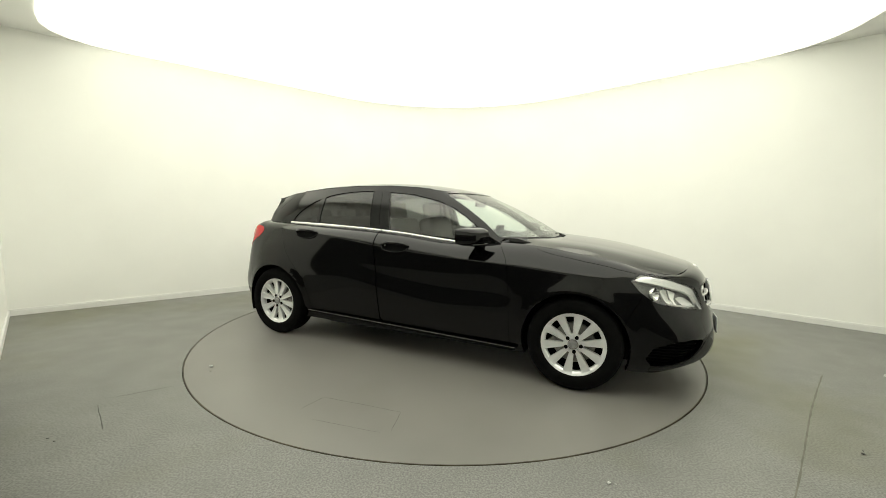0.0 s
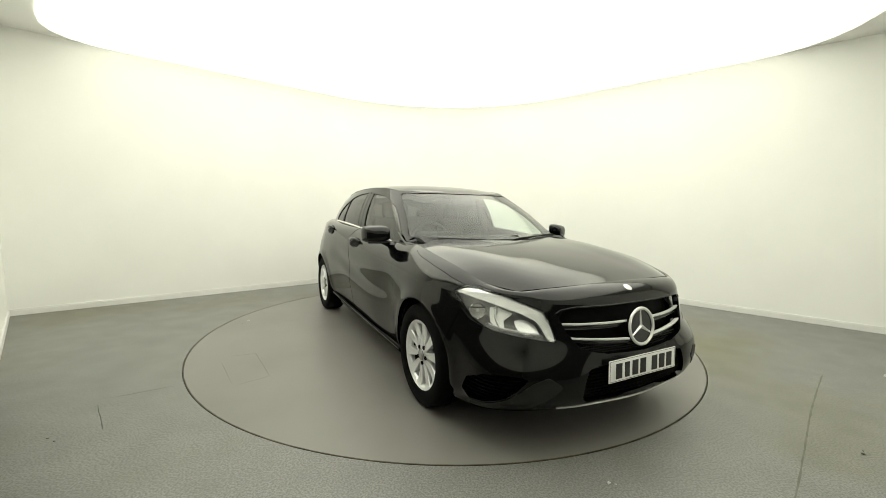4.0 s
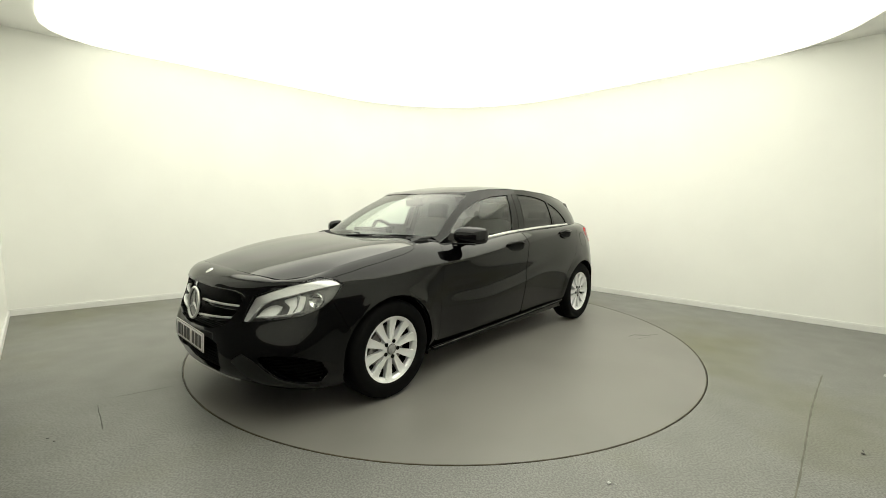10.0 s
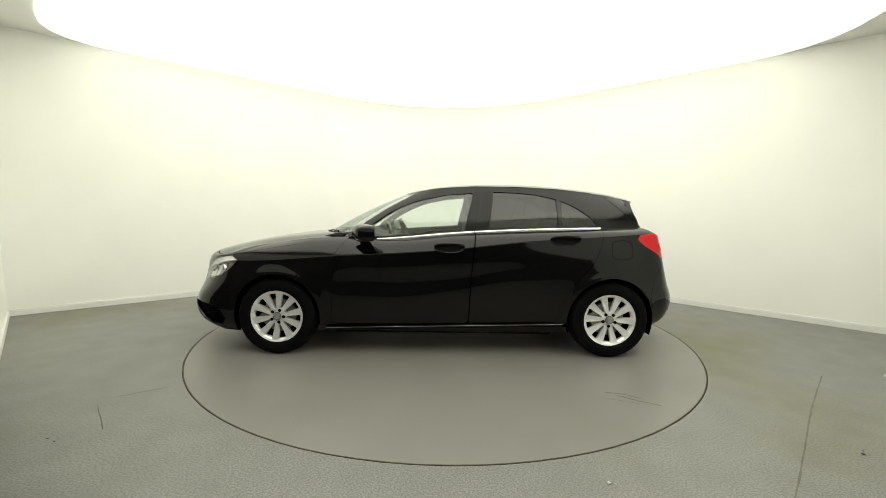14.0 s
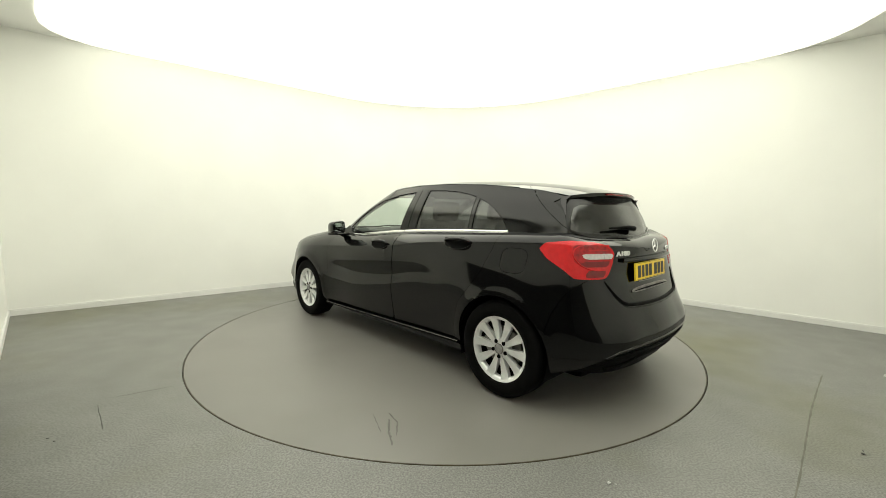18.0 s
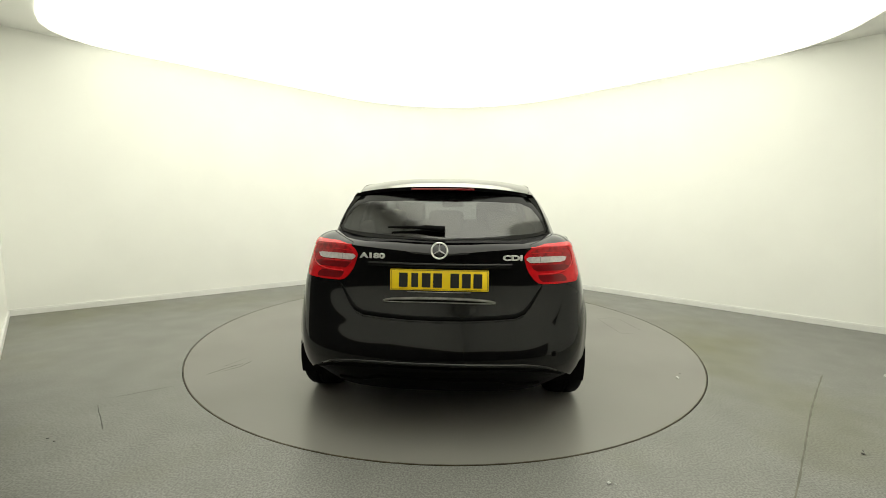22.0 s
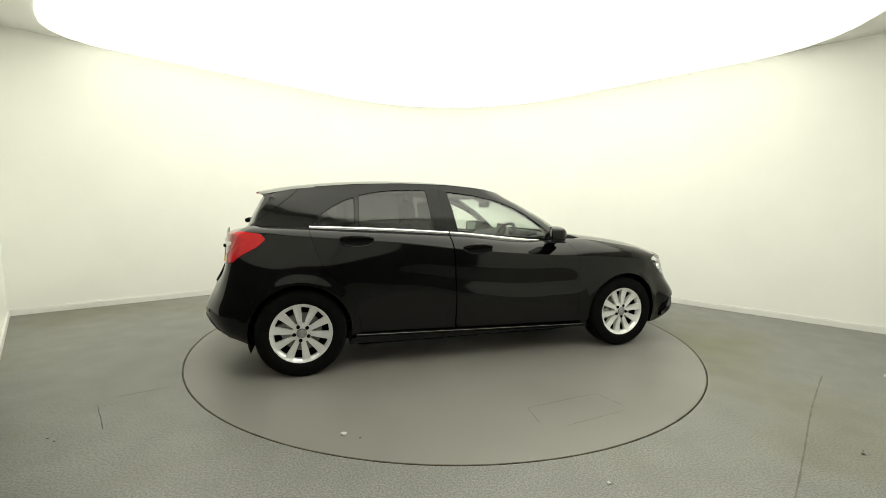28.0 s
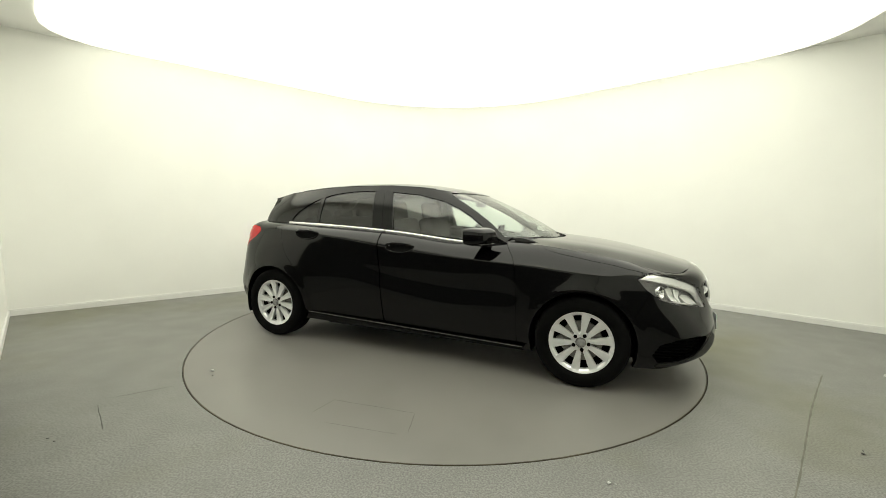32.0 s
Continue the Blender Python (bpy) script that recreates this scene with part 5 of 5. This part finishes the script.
def build_sides():
    belt = [(.56, .742, .936), (.4, .744, .949), (-.1, .744, .997), (-.6, .739, 1.027), (-1.0, .727, 1.042), (-1.29, .712, 1.049)]
    f = hermite(np.array(belt), knots(np.array(belt)))
    end = knots(np.array(belt))[-1]
    fine = [Vector(f(v)) for v in np.linspace(0, end, 60)]
    for s, key in ((1, "l"), (-1, "r")):
        for door, lo, hi in (("front_door", -.236, .6), ("rear_door", -1.3, -.248)):
            run = [Vector((p.x, p.y * s, p.z)) for p in fine if lo <= p.x <= hi]
            cut = lo if door == "front_door" else hi
            near = min(range(len(fine) - 1), key=lambda k: abs(fine[k].x + fine[k + 1].x - 2 * cut))
            p = fine[near].lerp(fine[near + 1], (cut - fine[near].x) / (fine[near + 1].x - fine[near].x))
            run.insert(len(run) if door == "front_door" else 0, Vector((p.x, p.y * s, p.z)))
            bm = bmesh.new()
            rows = []
            for p in run:
                rows.append([bm.verts.new(p + Vector((0, d * s, z))) for d, z in ((-.012, .010), (-.002, .010), (.002, .006), (.003, -.004), (.001, -.010), (-.012, -.010))])
            for a, b in zip(rows, rows[1:]):
                for k in range(6):
                    bm.faces.new((a[k], a[(k + 1) % 6], b[(k + 1) % 6], b[k]))
            bm.faces.new(rows[0][::-1])
            bm.faces.new(rows[-1])
            part("belt_strip", bm, M_CHROME, PART[door + key], "chrome strip under the windows")
        # handles in shallow bowls
        for door, x, z in (("front_door", -.037, .893), ("rear_door", -.965, .965)):
            p, n = spot(x, z, "xz", "side")
            at = facing(p, n)
            if s < 0:
                at = Matrix.Diagonal((1, -1, 1, 1)) @ at
            bm = bmesh.new()
            ring = [[bm.verts.new(at @ Vector((.120 * q * math.cos(t), .046 * q * math.sin(t) - .004, d))) for t in np.linspace(0, 2 * math.pi, 32, endpoint=False)] for q, d in ((1, .0008), (.93, .0035), (.6, .0030))]
            for a, b in zip(ring, ring[1:]):
                for k in range(32):
                    bm.faces.new((a[k], a[(k + 1) % 32], b[(k + 1) % 32], b[k]))
            bm.faces.new(ring[-1])
            part("handle_bowl", bm, M_PLASTIC, PART[door + key])
            bm = bmesh.new()
            tube(bm, [at @ Vector((q, w, d)) for q, w, d in ((-.114, .008, .004), (-.09, .012, .024), (-.03, .014, .034), (.04, .014, .034), (.095, .012, .024), (.114, .008, .004))],
                 [.012, .015, .016, .016, .015, .012], 10, squash=.9)
            part("door_handle", bm, M_PAINT, PART[door + key], "glossy black pull handle")
            bm = bmesh.new()
            turn = [at @ Vector((.120 * math.cos(t), .046 * math.sin(t) - .004, .0020)) for t in np.linspace(math.pi * 1.04, math.pi * 1.96, 24)]
            tube(bm, turn, .0046, 8)
            part("bowl_edge", bm, M_PAINT, PART[door + key])
        # mirror
        bm = bmesh.new()
        rings = []
        for x, sc in ((.716, .30), (.711, .55), (.694, .80), (.668, .93), (.625, 1.0), (.590, 1.0), (.576, .96)):
            ring = []
            for t in np.linspace(0, 2 * math.pi, 28, endpoint=False):
                c, q = math.cos(t), math.sin(t)
                e = .48
                yy = .897 + .087 * sc ** .6 * math.copysign(abs(c) ** e, c) - (1 - sc) * .02
                zz = 1.004 + .061 * sc * (1 + .10 * (yy - .905) / .08 * (1 if q < 0 else -1)) * math.copysign(abs(q) ** e, q) - (1 - sc) * .01
                ring.append(bm.verts.new((x - .042 * (yy - .897) / .09, yy * s, zz)))
            rings.append(ring)
        for a, b in zip(rings, rings[1:]):
            for k in range(28):
                bm.faces.new((a[k], a[(k + 1) % 28], b[(k + 1) % 28], b[k]))
        bm.faces.new(rings[0])
        bm.faces.new(rings[-1])
        mir = part("door_mirror", bm, M_PAINT, car, "glossy black door mirror")
        bm = bmesh.new()
        box(bm, (.004, .146, .094), Matrix.Translation((.573, .897 * s, 1.004)) @ pose(0, 0, 0, 0, 0, 25 * s), .0018)
        part("mirror_glass", bm, M_MIRROR, mir, "mirror glass")
        bm = bmesh.new()
        tube(bm, [(.672 - .042 * (q - .897) / .09, q * s, .998) for q in (.835, .86, .89, .92, .955)], .0042, 6)
        part("indicator", bm, M_SATIN, mir, "slim indicator strip")
        bm = bmesh.new()
        tube(bm, [(.655, .735 * s, .915), (.65, .80 * s, .925), (.635, .870 * s, .955)], [.045, .038, .028], 12, squash=.55)
        part("mirror_foot", bm, M_GLOSSBLACK, mir)
        bm = bmesh.new()
        box(bm, (.125, .165, .018), Matrix.Translation((.640, .868 * s, .944)) @ pose(0, 0, 0, 0, 0, 20 * s), .008, 3)
        part("mirror_base", bm, M_GLOSSBLACK, mir)
        # sail piece in front of the side window
        bm = bmesh.new()
        prism(bm, [(.595, .950), (.785, .925), (.80, .945), (.665, 1.02)], .735 * s, .722 * s)
        part("sail_trim", bm, M_GLOSSBLACK, PART["front_door" + key])
        # window divider and pillars in gloss black
        for a, b, w in (((-.954, 1.045), (-.952, 1.283), .012),):
            bm = bmesh.new()
            pts = []
            for u in np.linspace(0, 1, 7):
                x, z = a[0] + (b[0] - a[0]) * u, a[1] + (b[1] - a[1]) * u
                pts.append(Vector((x, green_y(x, z) * s, z)))
            rows = [[bm.verts.new(p + Vector((dx, dy * s, 0))) for dx, dy in ((-w, .001), (w, .001), (w, -.012), (-w, -.012))] for p in pts]
            for p, q in zip(rows, rows[1:]):
                for k in range(4):
                    bm.faces.new((p[k], p[(k + 1) % 4], q[(k + 1) % 4], q[k]))
            bm.faces.new(rows[0][::-1])
            bm.faces.new(rows[-1])
            part("window_post", bm, M_GLOSSBLACK, PART["front_door" + key] if a[0] > -.25 else PART["rear_door" + key])
        # seals round the side glass
        for poly, door in ((GLASS_F, "front_door"), (GLASS_R, "rear_door"), (GLASS_Q, "rear_door")):
            loop_pts = []
            for (x0, z0), (x1, z1) in zip(poly, poly[1:] + poly[:1]):
                if max(z0, z1) < 1.07 and not (x0 > .5 and z0 > 1.0):
                    continue
                loop_pts.append([Vector((x0 + (x1 - x0) * u, (green_y(x0 + (x1 - x0) * u, z0 + (z1 - z0) * u) + .0005) * s, z0 + (z1 - z0) * u)) for u in np.linspace(0, 1, 7)])
            bm = bmesh.new()
            for run in loop_pts:
                tube(bm, run, .0036, 6)
            part("window_seal", bm, M_GLOSSBLACK, PART[door + key])
        # roof joint and sill edge
        edge = [Vector((t[0], t[1] * s, t[2] + .001)) for _, t in GREEN[3:11]]
        bm = bmesh.new()
        tube(bm, edge[1:-1], .004, 6)
        part("roof_joint", bm, M_GLOSSBLACK, PART["roof"])
        bm = bmesh.new()
        tube(bm, [(x, .828 * s, float(np.interp(x, [-.97, .955], [.262, .212]))) for x in np.linspace(.955, -.97, 16)], .014, 8)
        part("sill_edge", bm, M_PLASTIC, car)
        # highlight along the sill, put in as a thin steel-grey line
        bm = bmesh.new()
        tube(bm, [(x, .840 * s, float(np.interp(x, [-.97, .955], [.270, .220]))) for x in np.linspace(.955, -.97, 16)], .0020, 6)
        part("sill_highlight", bm, M_STEEL, car, "thin grey line for the highlight along the sill")
    p, n = spot(-.128, .902, "xz", "side")
    bm = bmesh.new()
    at = Matrix.Diagonal((1, -1, 1, 1)) @ facing(p + n * .012, n)
    lathe(bm, [(.0001, .005), (.006, .004), (.009, .0), (.009, -.012)], 16, "z", at)
    part("door_lock", bm, M_SATIN, PART["front_doorr"], "small bright door lock")
    # filler flap on the left rear quarter
    ring = []
    for t in np.linspace(0, 2 * math.pi, 30, endpoint=False):
        c, q = math.cos(t), math.sin(t)
        x, z = -1.43 + .088 * math.copysign(abs(c) ** .6, c), .885 + .075 * math.copysign(abs(q) ** .6, q)
        p, n = spot(x, z, "xz", "side")
        ring.append(p - n * .001)
    bm = bmesh.new()
    tube(bm, ring, .0022, 6, closed=True)
    part("filler_flap_joint", bm, M_PLASTIC, PART["quarterl"])
    # scuttle: a plastic tray in the middle, painted corners that run from the wings to the pillars
    front = [(1.13, 0, .958), (1.08, .3, .964), (1.01, .47, .970), (.965, .545, .977), (.885, .63, .968), (.80, .71, .956)]
    behind = [(1.085, 0, .979), (1.045, .3, .983), (.965, .48, .989), (.925, .54, .991), (.855, .63, .992), (.775, .712, .953)]
    for name, lo, hi, m in (("cowl", 0, 3, M_PLASTIC), ("scuttle_corner", 3, 5, M_PAINT)):
        for s in (1, -1):
            bm = bmesh.new()
            va = [[bm.verts.new((p[0], p[1] * s, p[2])) for p in (front[k], tuple((a + b) / 2 + d for a, b, d in zip(front[k], behind[k], (0, 0, .004))), behind[k])] for k in range(lo, hi + 1)]
            for p, q in zip(va, va[1:]):
                for k in range(2):
                    bm.faces.new((p[k], p[k + 1], q[k + 1], q[k]))
            part(name, bm, m, car)
    for y0, y1 in ((-.52, .10), (.02, .58)):
        bm = bmesh.new()
        p0, p1 = Vector((np.interp(abs(y0), [0, .3, .55], [1.12, 1.07, .96]), y0, .976)), Vector((np.interp(abs(y1), [0, .3, .55], [1.07, 1.02, .92]), y1, .996))
        tube(bm, [p0, p0.lerp(p1, .3) + Vector((.008, 0, .004)), p0.lerp(p1, .6) + Vector((.008, 0, .002)), p1], [.007, .006, .005, .004], 8)
        tube(bm, [p0.lerp(p1, .1) + Vector((-.012, 0, .006)), p0.lerp(p1, .55) + Vector((-.004, 0, .006)), p1 + Vector((-.006, 0, .003))], .004, 6)
        part("wiper", bm, M_PLASTIC, car, "black windscreen wiper")


def green_y(x, z):
    V = SKIN["green"][0]
    V = V[V[:, 1] > .5]
    d = np.hypot(V[:, 0] - x, V[:, 2] - z)
    near = np.argsort(d)[:5]
    w = 1 / (d[near] + 1e-4) ** 2
    return float((V[near, 1] * w).sum() / w.sum())


def seat(name, x, y, label, wide=.50):
    s = new(name)
    s.empty_display_size = .1
    s.parent = car
    tagged(s, label)
    bm = bmesh.new()
    box(bm, (.52, wide, .16), Matrix.Translation((x + .22, y, .44)) @ pose(0, 0, 0, 0, -8, 0), .06, 3)
    part("seat_cushion", bm, M_FABRIC, s)
    bm = bmesh.new()
    box(bm, (.15, wide, .62), Matrix.Translation((x - .10, y, .80)) @ pose(0, 0, 0, 0, -16, 0), .06, 3)
    part("seat_back", bm, M_FABRIC, s)
    for dy in ((0,) if wide < .6 else (-.4, 0, .4)):
        bm = bmesh.new()
        box(bm, (.10, .26 if wide < .6 else .24, .17), Matrix.Translation((x - .215, y + dy, 1.175 if wide < .6 else 1.10)) @ pose(0, 0, 0, 0, -10, 0), .045, 3)
        part("headrest", bm, M_FABRIC, s)
        bm = bmesh.new()
        for q in (-.05, .05):
            tube(bm, [(x - .175, y + dy + q, 1.02), (x - .205, y + dy + q, 1.13)], .006, 6)
        part("headrest_post", bm, M_STEEL, s)


def build_cabin():
    seat("front_seat", -.12, .36, "dark cloth front seat")
    seat("front_seat", -.12, -.36, "dark cloth front seat")
    seat("rear_bench", -.98, 0, "dark cloth rear bench", 1.25)
    bm = bmesh.new()
    prof = [(1.02, .955), (.90, .985), (.70, .985), (.56, .965), (.50, .93), (.48, .86), (.52, .70), (.58, .55), (1.0, .55)]
    prism(bm, prof, -.66, .66)
    d = part("dashboard", bm, M_CABIN, car)
    bm = bmesh.new()
    box(bm, (.12, .36, .06), Matrix.Translation((.60, -.36, .985)), .025, 3)
    part("instrument_hood", bm, M_CABIN, d)
    bm = bmesh.new()
    box(bm, (.02, .19, .12), Matrix.Translation((.55, 0, 1.0)) @ pose(0, 0, 0, 0, 12, 0), .008)
    part("screen", bm, M_GLOSSBLACK, d)
    at = facing((.40, -.36, .905), (-1, 0, .45))
    bm = bmesh.new()
    ring = [at @ Vector((.185 * math.cos(t), .185 * math.sin(t), 0)) for t in np.linspace(0, 2 * math.pi, 36, endpoint=False)]
    tube(bm, ring, .016, 8, closed=True)
    w = part("steering_wheel", bm, M_CABIN, car, "black three-spoke steering wheel")
    bm = bmesh.new()
    lathe(bm, [(.0001, .02), (.05, .018), (.066, .0), (.05, -.04), (.03, -.16)], 24, "z", at)
    for t in (0, math.pi, -math.pi / 2):
        tube(bm, [at @ Vector((.05 * math.cos(t), .05 * math.sin(t), 0)), at @ Vector((.18 * math.cos(t), .18 * math.sin(t), 0))], [.024, .015], 8, squash=.5)
    part("wheel_boss", bm, M_CABIN, w)
    bm = bmesh.new()
    box(bm, (.03, .23, .065), Matrix.Translation((.36, 0, 1.25)) @ pose(0, 0, 0, 0, 8, 0), .02, 3)
    box(bm, (.08, .12, .035), Matrix.Translation((.315, 0, 1.292)) @ pose(0, 0, 0, 0, 24, 0), .015, 3)
    tube(bm, [(.355, 0, 1.26), (.335, 0, 1.295)], .010, 8)
    part("rear_view_mirror", bm, M_CABIN, car)
    bm = bmesh.new()
    box(bm, (.42, 1.15, .02), Matrix.Translation((-1.50, 0, .995)), .006)
    part("parcel_shelf", bm, M_CABIN, car)
    bm = bmesh.new()
    box(bm, (1.0, .16, .3), Matrix.Translation((.3, 0, .5)), .04)
    part("centre_console", bm, M_CABIN, car)
    bm = bmesh.new()
    box(bm, (2.8, 1.3, .02), Matrix.Translation((-.3, 0, .33)))
    part("cabin_floor", bm, M_CABIN, car)
    m = SKIN["roof"]
    put("headlining", panel_mesh("headlining", both(clip(m, m[0][:, 0] + 1.5)), M_LINING, fold=0, sink=.03), PART["roof"], "pale grey roof lining")
    for s in (1, -1):
        bm = bmesh.new()
        tube(bm, [(-.30, .60 * s, 1.30), (-.29, .66 * s, 1.10), (-.28, .70 * s, .95)], [.03, .04, .05], 8)
        part("inner_pillar", bm, M_CABIN, car)


# ---------------------------------------------------------------- marks and scraps
def stroke(pts, width, z=.0012, lift=.0004, wob=.002, steps=8):
    """A thin smear on the floor along a line."""
    bm = bmesh.new()
    P = [Vector((*p, 0)) for p in pts]
    fine = []
    for a, b in zip(P, P[1:]):
        fine += [a.lerp(b, k / steps) for k in range(steps)]
    fine.append(P[-1])
    rows = []
    for i, p in enumerate(fine):
        d = (fine[min(i + 1, len(fine) - 1)] - fine[max(i - 1, 0)]).normalized()
        s = Vector((-d.y, d.x, 0))
        w = width * random.uniform(.45, 1.0) * (.35 if i in (0, len(fine) - 1) else 1)
        p = p + s * random.uniform(-wob, wob)
        rows.append([bm.verts.new(p + s * w / 2 + Vector((0, 0, z))), bm.verts.new(p + Vector((0, 0, z + lift))), bm.verts.new(p - s * w / 2 + Vector((0, 0, z)))])
    for a, b in zip(rows, rows[1:]):
        bm.faces.new((a[0], a[1], b[1], b[0]))
        bm.faces.new((a[1], a[2], b[2], b[1]))
    return bm


def scrap(x, y, r):
    bm = bmesh.new()
    bmesh.ops.create_icosphere(bm, subdivisions=1, radius=r, matrix=Matrix.Translation((x, y, r * .45)) @ Matrix.Diagonal((1.3, 1, .55, 1)))
    for v in bm.verts:
        v.co += Vector((random.uniform(-1, 1), random.uniform(-1, 1), random.uniform(-.3, .3))) * r * .25
    return bm


def build_marks():
    for pts, w in ((((-.035, -1.92), (-.015, -1.742), (.515, -1.685)), .007), (((.515, -1.685), (.575, -1.885)), .008), (((.10, -1.985), (.53, -1.925)), .005)):
        part("pencil_line", stroke(pts, w * .7), M_PENCIL, turntable, "faint dark line drawn on the deck", smooth=False)
    for pts, w in ((((-1.046, 1.444), (-1.167, 1.47), (-1.273, 1.554)), .010), (((-1.108, 1.483), (-1.213, 1.561), (-1.331, 1.623)), .016), (((-1.0, 1.52), (-1.2, 1.60)), .006)):
        part("tyre_scuff", stroke(pts, w), M_PENCIL, turntable, "dark scuff on the deck", smooth=False)
    part("paper_scrap", scrap(-1.10, -1.74, .014), M_PAPER, turntable, "tiny white scrap")
    part("paper_scrap", scrap(-1.02, -1.80, .005), M_SCUFF, turntable, "tiny dark crumb")
    floor_ob = bpy.data.objects["floor"]
    for pts, w in ((((-2.058, -1.727), (-1.797, -1.993)), .007), (((-2.037, -1.616), (-1.775, -1.442)), .006)):
        part("floor_cut", stroke(pts, w), M_SCUFF, floor_ob, "thin dark cut in the vinyl", smooth=False)
    part("floor_seam", stroke(((2.815, -1.084), (2.295, -1.584), (1.488, -2.415), (1.1, -2.80)), .012, steps=16, wob=.0015), M_STAIN, floor_ob, "grimy welded seam in the vinyl", smooth=False)
    for x, y, r in ((.731, -2.344, .008), (2.103, -2.086, .008), (-2.01, -2.08, .005), (-1.952, -2.104, .005), (2.13, -2.06, .004), (.76, -2.35, .004)):
        ob = part("crumb", scrap(x, y, r), M_SCUFF if x < 0 or x > 2 else M_PAPER, None, smooth=False)
        tagged(ob, "small grey crumb of grit lying on the floor", "crumb", "grit on the floor")
    bm = bmesh.new()
    box(bm, (.05, .035, .006), Matrix.Translation((3.30, -1.08, .004)) @ pose(0, 0, 0, 0, 0, 35), .002)
    tagged(part("paper_chip", bm, M_PAPER, None), "small white paper chip lying on the floor", "paper")


# ---------------------------------------------------------------- build
build_studio()
turntable = build_turntable()
car = thing("car", "glossy black five-door hatchback car with silver wheels", "car", at=pose(0, 0, 0))
SKIN, PART = build_body(car)
build_wheels(car)
build_liners(car)
build_front()
build_rear()
build_sides()
build_cabin()
build_marks()
for o in car.children:
    o.location = o.location + Vector((OX, OY, 0))


def motions():
    rows = [(t, pose(0, 0, 0, 0, 0, a)) for t, a in SPIN]
    walk(turntable, rows)
    walk(car, rows)


motions()
